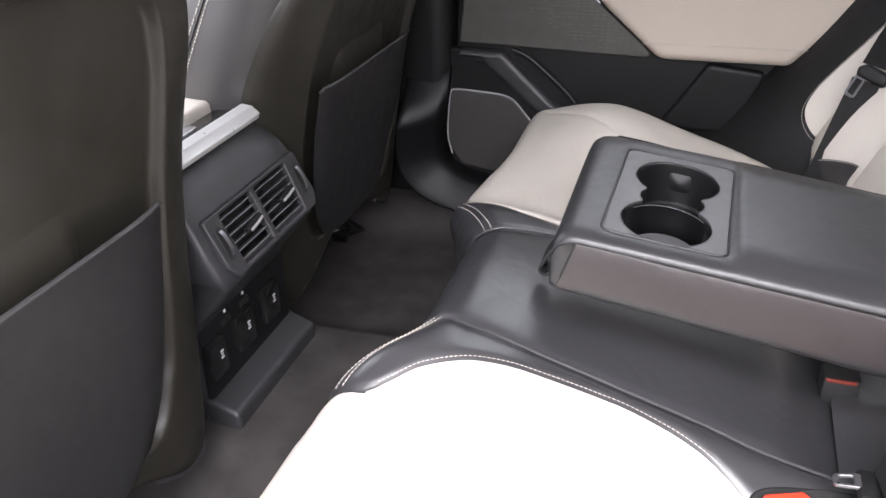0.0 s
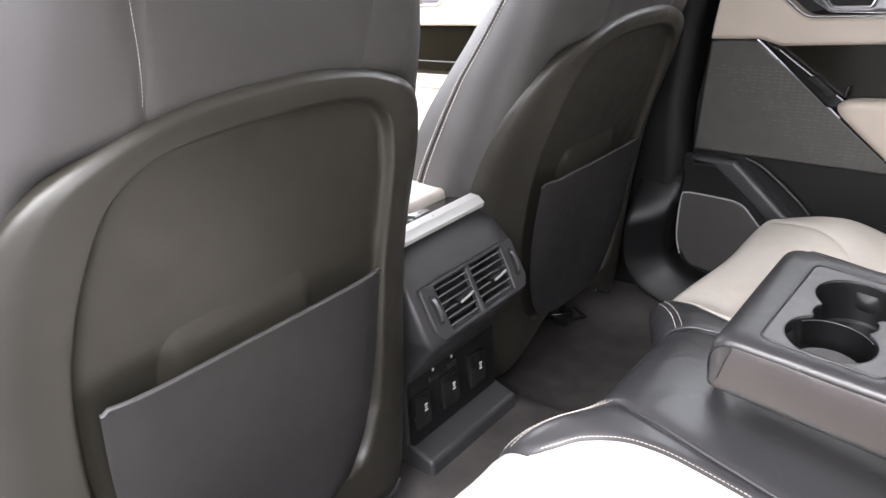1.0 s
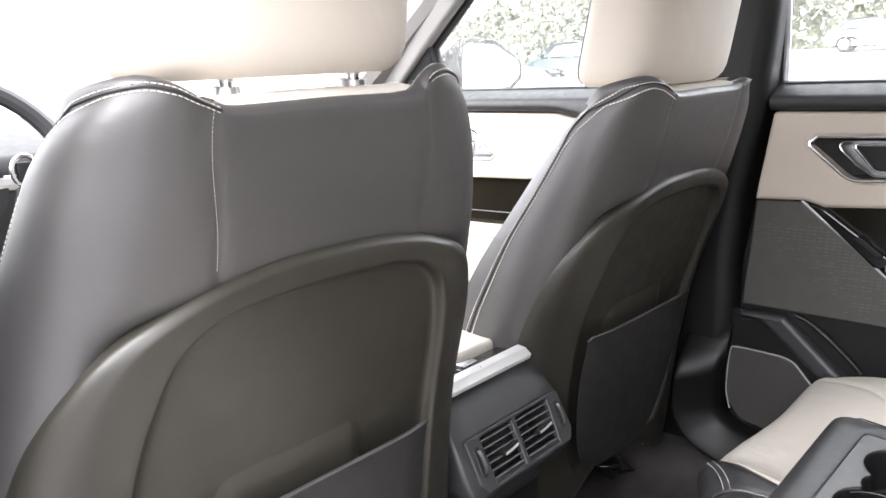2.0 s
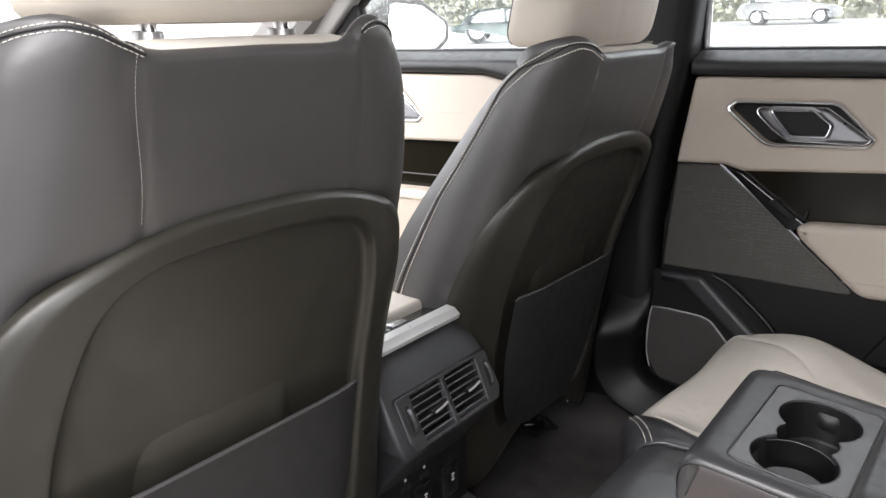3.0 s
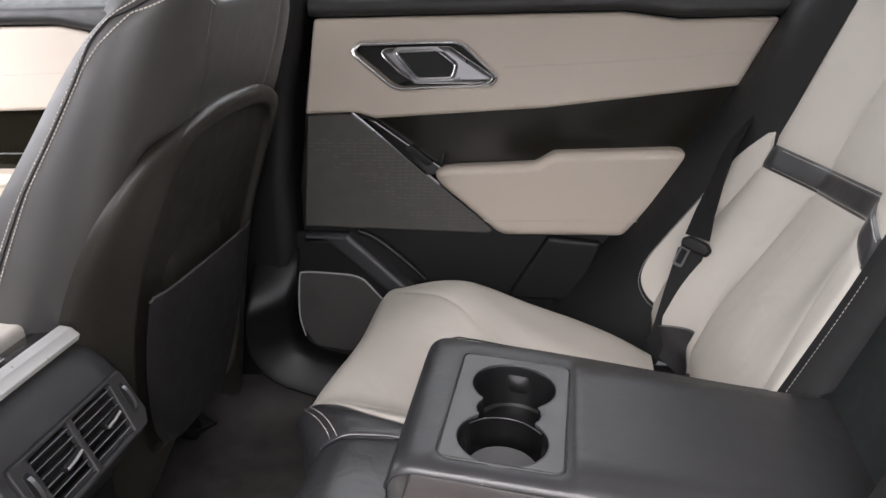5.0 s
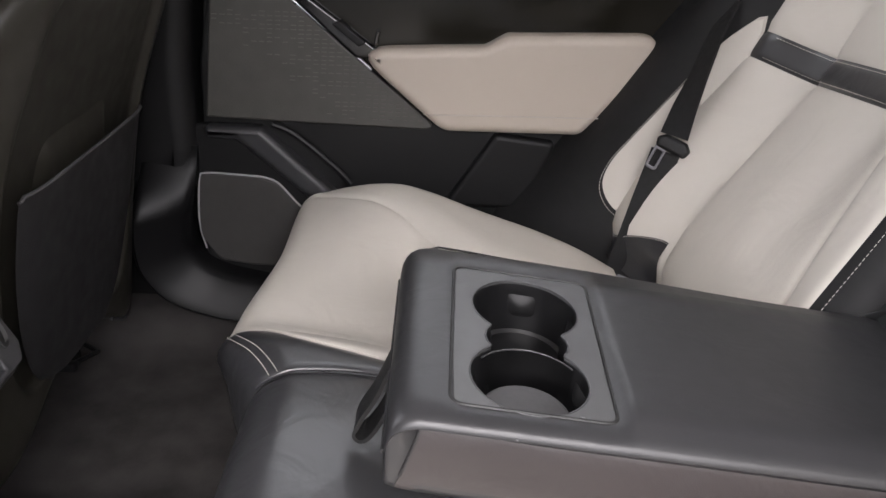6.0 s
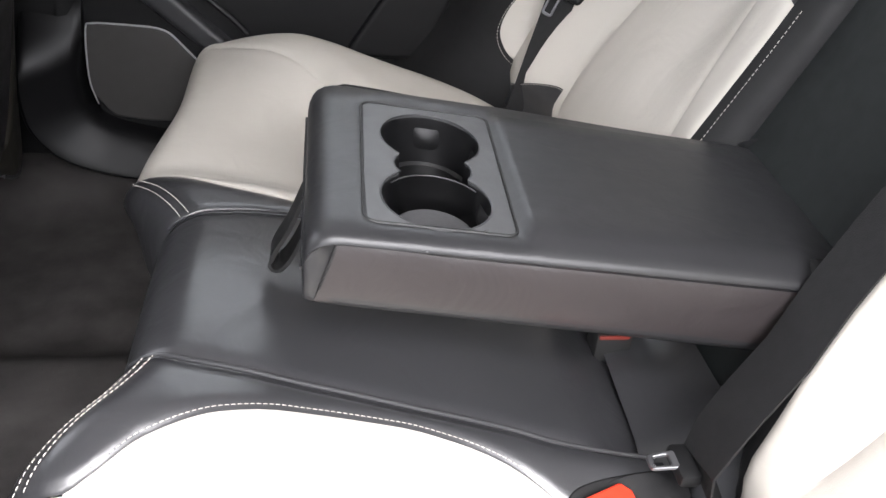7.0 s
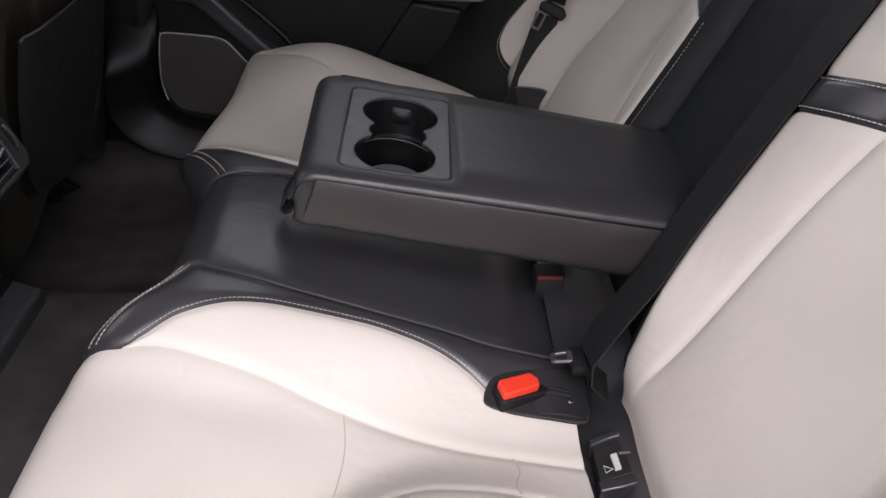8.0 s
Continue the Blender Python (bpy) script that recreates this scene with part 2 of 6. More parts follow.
def pad(loop, place, height, r, holes=(), steps=4, bm=None, depth=0.0):
    """A padded plate over a plane outline: side walls, a rounded rim of radius r and a flat top.
    place(u, v, h) puts it in the world; holes go through; depth: how far the walls go below 0."""
    bm = bm or bmesh.new()
    loops = [([Vector(p) for p in loop], 1)] + [([Vector(p) for p in h], -1) for h in holes]
    rim = []
    for pts, side in loops:
        if area(pts) * side < 0:
            pts = pts[::-1]
        rings = [[bm.verts.new(place(p.x, p.y, -depth)) for p in pts]]
        for k in range(steps + 1):
            a = math.pi / 2 * k / steps
            ring = inset(pts, r * (1 - math.cos(a)))
            rings.append([bm.verts.new(place(p.x, p.y, height - r + r * math.sin(a))) for p in ring])
        for lo, hi in zip(rings, rings[1:]):
            for i in range(len(lo)):
                j = (i + 1) % len(lo)
                bm.faces.new((lo[i], lo[j], hi[j], hi[i]))
        rim.append(rings[-1])
    edges = []
    for ring in rim:
        for i in range(len(ring)):
            e = bm.edges.get((ring[i], ring[(i + 1) % len(ring)]))
            e.smooth = False
            edges.append(e)
    if len(rim) == 1:
        if r >= 0.006:
            for e in edges:
                e.smooth = True
            lo = rim[0]
            pts = loops[0][0] if area(loops[0][0]) > 0 else loops[0][0][::-1]
            hi = [bm.verts.new(place(p.x, p.y, height)) for p in inset(pts, r * 1.2)]
            for i in range(len(lo)):
                j = (i + 1) % len(lo)
                bm.faces.new((lo[i], lo[j], hi[j], hi[i]))
            edges = [bm.edges.get((hi[i], hi[(i + 1) % len(hi)])) for i in range(len(hi))]
        bmesh.ops.triangle_fill(bm, edges=edges, use_beauty=True, use_dissolve=False)
    else:
        bmesh.ops.triangle_fill(bm, edges=edges, use_beauty=True, use_dissolve=False)
    bmesh.ops.recalc_face_normals(bm, faces=bm.faces)
    return bm


def tube(points, r, closed=False, n=8, bm=None, taper=None):
    """A round bar along the points."""
    bm = bm or bmesh.new()
    pts = [Vector(p) for p in points]
    k, rings = len(pts), []
    ref = None
    for i, p in enumerate(pts):
        a = pts[i - 1] if (i or closed) else p
        b = pts[(i + 1) % k] if (i < k - 1 or closed) else p
        d = (b - a).normalized()
        if ref is None:
            ref = d.orthogonal().normalized()
        ref = (ref - d * ref.dot(d)).normalized()
        side = d.cross(ref)
        rr = r * (taper(i / (k - 1)) if taper else 1)
        rings.append([bm.verts.new(p + (ref * math.cos(t) + side * math.sin(t)) * rr)
                      for t in (2 * math.pi * q / n for q in range(n))])
    last = k if closed else k - 1
    for i in range(last):
        lo, hi = rings[i], rings[(i + 1) % k]
        for q in range(n):
            bm.faces.new((lo[q], lo[(q + 1) % n], hi[(q + 1) % n], hi[q]))
    if not closed:
        bm.faces.new(rings[0][::-1])
        bm.faces.new(rings[-1])
    return bm


def box(lo, hi, r=0.0, bm=None, seg=2):
    bm = bm or bmesh.new()
    x0, y0, z0 = lo
    x1, y1, z1 = hi
    v = [bm.verts.new(p) for p in ((x0, y0, z0), (x1, y0, z0), (x1, y1, z0), (x0, y1, z0),
                                   (x0, y0, z1), (x1, y0, z1), (x1, y1, z1), (x0, y1, z1))]
    f = [bm.faces.new([v[i] for i in q]) for q in ((3, 2, 1, 0), (4, 5, 6, 7), (0, 1, 5, 4), (1, 2, 6, 5), (2, 3, 7, 6), (3, 0, 4, 7))]
    if r:
        es = list({e for q in f for e in q.edges})
        bmesh.ops.bevel(bm, geom=es, offset=r, segments=seg, affect="EDGES", profile=0.5)
    return bm


def ribbon(points, sides, width, thick, bm=None):
    """A strap: a flat band along the points, its width along the side vectors."""
    bm = bm or bmesh.new()
    rows = []
    pts = [Vector(p) for p in points]
    for i, p in enumerate(pts):
        d = (pts[min(i + 1, len(pts) - 1)] - pts[max(i - 1, 0)]).normalized()
        s = Vector(sides[i] if isinstance(sides[0], (tuple, list, Vector)) else sides)
        s = (s - d * s.dot(d)).normalized()
        nrm = d.cross(s)
        w = width / 2
        rows.append([bm.verts.new(p + s * a + nrm * b) for a, b in
                     ((-w, -thick / 2), (w, -thick / 2), (w, thick / 2), (-w, thick / 2))])
    for lo, hi in zip(rows, rows[1:]):
        for q in range(4):
            bm.faces.new((lo[q], lo[(q + 1) % 4], hi[(q + 1) % 4], hi[q]))
    bm.faces.new(rows[0][::-1])
    bm.faces.new(rows[-1])
    bmesh.ops.recalc_face_normals(bm, faces=bm.faces)
    return bm


def resample(points, step):
    pts = [Vector(p) for p in points]
    out, carry = [], 0.0
    for a, b in zip(pts, pts[1:]):
        d = (b - a).length
        if d < 1e-9:
            continue
        s = carry
        while s < d:
            out.append((a + (b - a) * (s / d), (b - a) / d))
            s += step
        carry = s - d
    return out


def stitches(points, up, bm=None, step=0.0050, length=0.0038, thick=0.00036):
    """Single thread stitches laid along a seam; up: the surface's outward side, a vector or a function of the place."""
    bm = bm or bmesh.new()
    for p, d in resample(points, step):
        nrm = Vector(up(p) if callable(up) else up).normalized()
        s = d.cross(nrm).normalized()
        a, b = p - d * length / 2, p + d * length / 2
        top = [p + nrm * thick * 1.2 + d * length * k + s * w for k, w in ((-0.25, -thick * 0.7), (0.25, -thick * 0.7), (0.25, thick * 0.7), (-0.25, thick * 0.7))]
        low = [q + s * w - nrm * thick * 0.4 for q, w in ((a, -thick), (b, -thick), (b, thick), (a, thick))]
        v = [bm.verts.new(q) for q in low + top]
        for q in ((4, 5, 6, 7), (0, 1, 5, 4), (1, 2, 6, 5), (2, 3, 7, 6), (3, 0, 4, 7)):
            bm.faces.new([v[i] for i in q])
    return bm


# ---- setting: the cabin shell ----
def plate(points, y0, y1, r=0.01):
    """An upright slab with outline (x, z) between two y."""
    return pad(points, lambda u, v, h: (u, y0 + (y1 - y0) * h / abs(y1 - y0), v), abs(y1 - y0), r)


def floor_height(x, y):
    hump = 0.088 * (1 - sstep(0.11, 0.26, abs(y)))
    edge = 0.05 * sstep(0.56, 0.66, abs(y))
    fold = 0.004 * math.sin(14 * x + 5 * y) * sstep(0.1, 0.3, abs(y))
    return 0.15 + hump + edge + fold


bm = grid(lambda x, y: (x, y, floor_height(x, y)), span(-1.6, 0.95, 60), span(-0.74, 0.74, 60))
bmesh.ops.extrude_face_region(bm, geom=bm.faces[:])
bm.verts.ensure_lookup_table()
for v in bm.verts[:61 * 61]:
    v.co.z = 0.08
bmesh.ops.recalc_face_normals(bm, faces=bm.faces)
solid("floor", bm, CARPET, "dark charcoal carpet on the cabin floor and tunnel", "floor")

# unseen roof lining: paled to bounce fill, edges widened to block sky
bm = grid(lambda x, y: (x, y, 1.39 - 0.05 * (x - 0.05) ** 2 - 0.07 * (y / 0.6) ** 4), span(-0.75, 0.95, 16), span(-0.66, 0.66, 16))
bmesh.ops.solidify(bm, geom=bm.faces[:], thickness=-0.03)
solid("ceiling", bm, HEADLINER, "grey cloth headliner under the roof, unseen, paled for fill", "ceiling")

# upper pillar trim and the flared sill trim below it
bm = plate(rounded([(-0.34, 0.36), (-0.165, 0.36), (-0.150, 0.47), (-0.150, 0.60), (-0.135, 0.74), (-0.105, 0.88), (-0.085, 1.02), (-0.06, 1.28),
                    (-0.20, 1.28), (-0.24, 1.00), (-0.28, 0.70)], 0.02), 0.74, 0.655, 0.03)
pillar = solid("pillar_trim", bm, TRIM, "black plastic trim on the middle door pillar", "pillar")
SILL_P = [(0.0, -0.234, 0.475), (0.12, -0.240, 0.42), (0.3, -0.250, 0.33), (0.4, -0.247, 0.295), (0.5, -0.232, 0.260), (0.6, -0.205, 0.232), (0.72, -0.150, 0.209), (0.82, -0.08, 0.197), (1.0, 0.45, 0.185)]
SILL_Q = [(0.0, -0.150, 0.475), (0.12, -0.155, 0.42), (0.3, -0.168, 0.35), (0.4, -0.166, 0.315), (0.5, -0.155, 0.292), (0.6, -0.13, 0.274), (0.72, -0.08, 0.260), (0.82, -0.02, 0.252), (1.0, 0.45, 0.245)]


def sill(t, s):
    """Along the doorway's lower corner (t) and across, from the carpet over the rounded edge to the door gap (s)."""
    p = Vector((interp([(a, x) for a, x, z in SILL_P], t), interp([(a, z) for a, x, z in SILL_P], t)))
    q = Vector((interp([(a, x) for a, x, z in SILL_Q], t), interp([(a, z) for a, x, z in SILL_Q], t)))
    y = interp([(0, 0.70), (0.12, 0.625), (0.2, 0.606), (0.3, 0.600), (0.45, 0.606), (0.8, 0.630), (0.92, 0.645), (1.0, 0.73)], s)
    w = interp([(0, 0.02), (0.12, 0.0), (0.2, 0.02), (0.3, 0.10), (0.45, 0.28), (0.8, 0.85), (0.92, 1.0), (1.0, 1.02)], s)
    y += (0.664 - min(y, 0.664)) * (1 - sstep(0.0, 0.24, t))
    r = p + (q - p) * w
    return Vector((r.x, y, r.y))


bm = grid(sill, span(0, 1, 60), [0, 0.06, 0.12, 0.16, 0.2, 0.25, 0.3, 0.37, 0.45, 0.6, 0.8, 0.87, 0.92, 0.96, 1.0])
bmesh.ops.recalc_face_normals(bm, faces=bm.faces)
solid("sill_trim", bm, SILLBLACK, "black moulded plastic trim over the door sill", "sill")
bm = plate([(-1.6, 0.12), (0.95, 0.12), (0.95, 0.24), (-1.6, 0.24)], -0.70, -0.80, 0.015)
solid("sill_trim_left", bm, TRIM, "black plastic sill of the open doorway", "sill")
bm = plate([(-0.30, 0.20), (-0.06, 0.20), (-0.07, 0.87), (-0.105, 0.92), (-0.105, 1.28), (-0.22, 1.28), (-0.24, 0.92)], 0.80, 0.745, 0.005)
solid("door_jamb", bm, SEAL, "black rubber-lined door jamb", "pillar")
# body side behind the doors, tail and far quarter
bm = plate([(-1.6, 0.10), (0.98, 0.10), (0.98, 0.24), (-1.6, 0.24)], 0.74, 0.82, 0.01)
solid("body_side", bm, TRIM, "painted body side below the closed doors", "body")
bm = plate(rounded([(0.37, 0.25), (0.96, 0.25), (0.98, 1.26), (0.72, 1.26), (0.635, 1.02), (0.60, 0.93), (0.70, 0.93), (0.685, 0.80), (0.55, 0.60)], 0.01), 0.76, 0.70, 0.02)
solid("quarter_trim", bm, TRIM, "black plastic trim on the rear quarter", "trim")
bm = plate(rounded([(0.66, 0.20), (0.96, 0.20), (0.98, 1.26), (0.86, 1.26), (0.72, 0.75), (0.62, 0.40)], 0.01), -0.76, -0.70, 0.02)
solid("quarter_trim_left", bm, TRIM, "black plastic trim on the rear quarter", "trim")
# raised to the roof, out of view, to block light from the rear window
bm = box((0.95, -0.76, 0.1), (1.0, 0.76, 1.33), 0.01)
solid("tail_panel", bm, TRIM, "dark panel closing the boot, raised to block rear light", "wall")
bm = plate(rounded([(-1.5, 0.24), (-0.34, 0.24), (-0.30, 0.90), (-1.5, 0.90)], 0.02), -0.80, -0.70, 0.03)
solid("front_door_left", bm, TRIM, "closed front door with a dark inner panel", "door")
bm = plate(rounded([(-0.34, 0.24), (-0.20, 0.24), (-0.08, 1.26), (-0.20, 1.26), (-0.30, 0.9)], 0.02), -0.80, -0.72, 0.02)
solid("pillar_trim_left", bm, TRIM, "black plastic trim on the doorway pillar", "pillar")
for side in (1, -1):
    bm = tube([(-1.30, 0.70 * side, 0.86), (-1.0, 0.69 * side, 1.075), (-0.80, 0.665 * side, 1.215), (-0.62, 0.652 * side, 1.30), (0.0, 0.66 * side, 1.315), (0.95, 0.64 * side, 1.28)], 0.045, n=10)
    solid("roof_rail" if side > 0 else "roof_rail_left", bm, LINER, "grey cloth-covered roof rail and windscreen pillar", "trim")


# ---- right-hand doors ----
def door_face(u, v, h):
    """The inner face of the right doors: h metres towards the cabin."""
    return (u, 0.692 + 0.13 * (max(v, 0.735) - 0.80) - h, v)


HANDLE = [(-0.026, 0.829), (-0.010, 0.842), (0.160, 0.843), (0.223, 0.783), (0.212, 0.773), (0.048, 0.767)]


def door_handle(door, dx, dz):
    ring = rounded([(x + dx, z + dz) for x, z in HANDLE], [0.022, 0.030, 0.045, 0.020, 0.026, 0.050], 6)
    well = part("handle_well", pad(inset(ring, 0.001), lambda u, v, h: door_face(u, v, h - 0.014), 0.004, 0.002), PIANO, door, "gloss black handle recess")
    part("bezel", tube([door_face(p.x, p.y, 0.0235) for p in ring], 0.0026, closed=True), CHROME, well, "polished chrome surround")
    lever = rounded([(0.014 + dx, 0.831 + dz), (0.140 + dx, 0.833 + dz), (0.214 + dx, 0.782 + dz), (0.203 + dx, 0.775 + dz), (0.082 + dx, 0.776 + dz), (0.052 + dx, 0.795 + dz)],
                    [0.012, 0.02, 0.008, 0.012, 0.02, 0.02], 5)
    eye = rounded([(0.045 + dx, 0.829 + dz), (0.118 + dx, 0.829 + dz), (0.150 + dx, 0.804 + dz), (0.144 + dx, 0.784 + dz), (0.084 + dx, 0.783 + dz)],
                  [0.006, 0.030, 0.016, 0.018, 0.010], 6)
    bar = part("lever", pad(lever, lambda u, v, h: door_face(u, v, h - 0.006), 0.016, 0.006, holes=[eye]), LEVER, door, "dark satin metal pull lever")
    part("lever_rim", tube([door_face(p.x, p.y, 0.0105) for p in eye], 0.0016, closed=True), CHROME, bar, "bright chrome rim")
    part("lever_edge", tube([door_face(p.x, p.y, 0.006) for p in inset(lever, 0.001)], 0.0014, closed=True), CHROME, bar)
    part("finger_cup", pad(eye, lambda u, v, h: door_face(u, v, h - 0.013), 0.004, 0.002), SEAL, bar, "black finger recess")
    return ring


def soft_path(points, n=5):
    """A flowing open curve through the points."""
    p = [Vector(points[0])] + [Vector(q) for q in points] + [Vector(points[-1])]
    out = []
    for i in range(1, len(p) - 2):
        a, b, c, d = p[i - 1:i + 3]
        for j in range(n):
            t = j / n
            out.append(0.5 * ((2 * b) + (c - a) * t + (2 * a - 5 * b + 4 * c - d) * t * t + (3 * b - a - 3 * c + d) * t ** 3))
    return out + [p[-1]]


def line(points, h, r=0.0008):
    return tube([door_face(x, z, h) for x, z in points], r, n=5)


def rain(outline, y_of, count, seed, depth=0.0012):
    """Drops standing on the outside of a pane."""
    rnd = random.Random(seed)
    bm = bmesh.new()
    x0, x1, z0, z1 = outline
    for _ in range(count):
        x, z = rnd.uniform(x0, x1), rnd.uniform(z0, z1)
        r = 0.0004 + 0.0011 * rnd.random() ** 3
        c = bm.verts.new((x, y_of(z) + depth + r * 0.6, z))
        ring = [bm.verts.new((x + r * math.cos(a), y_of(z) + depth, z + r * 1.25 * math.sin(a))) for a in (math.pi * q / 3.5 for q in range(7))]
        for q in range(7):
            bm.faces.new((c, ring[q], ring[(q + 1) % 7]))
    bmesh.ops.recalc_face_normals(bm, faces=bm.faces)
    return bm


def pane_y(z):
    return 0.745 - 0.28 * max(0.0, z - 0.92)


def window_pane(points):
    bm = bmesh.new()
    lo = [bm.verts.new((x, pane_y(z), z)) for x, z in points]
    hi = [bm.verts.new((x, pane_y(z) + 0.004, z)) for x, z in points]
    bm.faces.new(lo)
    bm.faces.new(hi[::-1])
    for i in range(len(lo)):
        j = (i + 1) % len(lo)
        bm.faces.new((lo[i], hi[i], hi[j], lo[j]))
    bmesh.ops.recalc_face_normals(bm, faces=bm.faces)
    return bm


def ledge(x0, x1, lower):
    """The soft ledge under a window: a rounded profile carried along the door, its lower edge by a table."""
    shape = [(-0.01, 0.001, 0), (0.014, 0.0, 0), (0.0225, 0.002, 0), (0.0275, 0.006, 0), (0.030, 0.012, 0), (0.0305, 0.016, 0), (0.0300, -0.0265, 1), (0.0275, -0.0225, 1), (0.022, -0.0192, 1), (0.010, -0.0145, 1), (-0.010, -0.0065, 1), (-0.028, -0.002, 1), (-0.05, -0.001, 1)]
    bm = bmesh.new()
    rows = []
    for x in span(x0, x1, 60):
        low = interp(lower, x)
        rows.append([bm.verts.new(door_face(x, (low + dz) if not top else (0.938 + dz - 0.004), h)) for h, dz, top in shape])
    for a, b in zip(rows, rows[1:]):
        for j in range(len(a) - 1):
            bm.faces.new((a[j], a[j + 1], b[j + 1], b[j]))
    bm.faces.new(rows[0])
    bm.faces.new(rows[-1])
    bmesh.ops.recalc_face_normals(bm, faces=bm.faces)
    return bm


rear_door = thing("rear_door", (0.25, 0.70, 0.22), "closed car door trimmed in cream leather and black plastic", "car door")
part("door_shell", pad(rounded([(-0.15, 0.20), (0.36, 0.20), (0.42, 0.46), (0.60, 0.70), (0.70, 0.905), (-0.09, 0.905), (-0.14, 0.60)], 0.015),
                              lambda u, v, h: door_face(u, v, h - 0.06), 0.06, 0.004), TRIM, rear_door, "black moulded door lining")
ring = rounded(HANDLE, [0.022, 0.030, 0.045, 0.020, 0.026, 0.050], 6)
upper = rounded([(-0.112, 0.726), (-0.024, 0.7285), (0.012, 0.718), (0.30, 0.734), (0.607, 0.767), (0.665, 0.872), (0.515, 0.870), (0.421, 0.884), (-0.090, 0.884)],
                [0.004, 0.02, 0.02, 0.05, 0.006, 0.006, 0.05, 0.05, 0.008], 5)
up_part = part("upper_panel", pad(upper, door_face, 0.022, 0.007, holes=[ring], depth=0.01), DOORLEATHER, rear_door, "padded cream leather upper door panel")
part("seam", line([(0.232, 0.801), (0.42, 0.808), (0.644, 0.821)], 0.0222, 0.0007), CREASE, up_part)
door_handle(rear_door, 0, 0)
part("veneer", pad(rounded([(-0.06, 0.735), (0.30, 0.742), (0.615, 0.775), (0.52, 0.62), (0.10, 0.60)], 0.004), door_face, 0.007, 0.002), DARKWOOD, rear_door, "dark gloss veneer strip")
part("grab_recess", pad(rounded([(-0.026, 0.728), (0.012, 0.716), (0.128, 0.632), (0.290, 0.641), (0.286, 0.622), (0.095, 0.618)], 0.006), door_face, 0.020, 0.005), PIANO, rear_door, "gloss black grab handle recess")
sw = part("window_switch", pad(rounded([(0.060, 0.668), (0.074, 0.672), (0.112, 0.642), (0.100, 0.636)], 0.003), door_face, 0.026, 0.002), TRIM, rear_door, "black window switch")
part("switch_lever", pad(rounded([(0.122, 0.640), (0.128, 0.640), (0.132, 0.660), (0.126, 0.660)], 0.002), door_face, 0.030, 0.002), PIANO, sw)
textile = part("textile_insert", pad(rounded([(-0.112, 0.7225), (-0.031, 0.7255), (0.222, 0.510), (-0.134, 0.519)], [0.003, 0.006, 0.01, 0.003]), door_face, 0.012, 0.003, depth=0.01), TEXTILE, rear_door, "woven grey textile insert with a fine pattern")
bm = bmesh.new()
rnd = random.Random(4)
for row in range(26):
    z = 0.524 + 0.0062 * row
    xe = -0.031 + (0.7255 - z) / 0.2155 * 0.253 - 0.010
    x = xe - 0.004 * (row % 3)
    while x > xe - 0.150 + 0.03 * rnd.random():
        if rnd.random() < 1.0 - (xe - x) / 0.17:
            box(door_face(x - 0.0075, z, 0.0128), door_face(x, z + 0.0012, 0.0115), 0, bm)
        x -= 0.0115
wd = part("woven_dashes", bm, YARN, textile, "fine rows of woven dashes", smooth=False)
wd["kind"] = "stuff"
part("insert_trim", tube([door_face(-0.030, 0.7275, 0.013), door_face(0.03, 0.677, 0.014), door_face(0.118, 0.601, 0.014)], 0.0028), LEVER, rear_door, "slim satin metal strip")
arm = rounded([(0.088, 0.634), (0.285, 0.643), (0.316, 0.661), (0.547, 0.668), (0.500, 0.585), (0.434, 0.515), (0.226, 0.514)],
              [0.024, 0.05, 0.05, 0.024, 0.08, 0.022, 0.04], 6)
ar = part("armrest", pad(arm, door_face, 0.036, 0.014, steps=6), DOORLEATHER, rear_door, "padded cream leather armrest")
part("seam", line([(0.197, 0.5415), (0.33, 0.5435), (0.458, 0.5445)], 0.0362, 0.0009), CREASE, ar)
part("speaker_surround", pad(rounded([(-0.158, 0.508), (-0.062, 0.508), (0.052, 0.372), (0.07, 0.22), (-0.15, 0.22)], 0.015), door_face, 0.010, 0.005), TRIM, rear_door)
# paler console plastic here stands in for light caught along the rib
part("ridge", pad(rounded([(-0.136, 0.508), (-0.134, 0.489), (-0.088, 0.487), (0.022, 0.392), (0.056, 0.345), (0.104, 0.345), (0.066, 0.400), (-0.050, 0.508)], 0.008), door_face, 0.026, 0.010), CONSOLE, rear_door, "raised black diagonal rib, paled for light it catches")
part("rib_edge", tube([door_face(x, z, 0.009) for x, z in soft_path(((-0.034, 0.510), (0.0, 0.495), (0.062, 0.443), (0.085, 0.418)))], 0.005), TRIM, rear_door, "thin raised moulding line")
GR = [(-0.153, 0.424), (-0.143, 0.4315), (-0.060, 0.4275), (-0.028, 0.417), (0.020, 0.362), (0.035, 0.30), (0.005, 0.272), (-0.075, 0.272), (-0.130, 0.280), (-0.160, 0.325)]
gl = rounded(GR, [0.008, 0.008, 0.03, 0.03, 0.02, 0.03, 0.03, 0.05, 0.05, 0.03], 5)
gr = part("speaker_grille", pad(gl, door_face, 0.018, 0.003), GRILLE, rear_door, "black perforated speaker grille")
part("grille_trim", tube([door_face(x, z, 0.0175) for x, z in soft_path(((-0.150, 0.300), (-0.158, 0.345), (-0.1515, 0.420), (-0.140, 0.4305), (-0.10, 0.430), (-0.060, 0.4275), (-0.044, 0.425), (-0.028, 0.417), (-0.004, 0.390), (0.020, 0.362)))], 0.0014), SILVER, gr, "thin bright trim line")
part("door_pocket", pad(rounded([(0.308, 0.507), (0.405, 0.497), (0.36, 0.385), (0.230, 0.385)], 0.012), door_face, 0.014, 0.008), TRIM, rear_door)
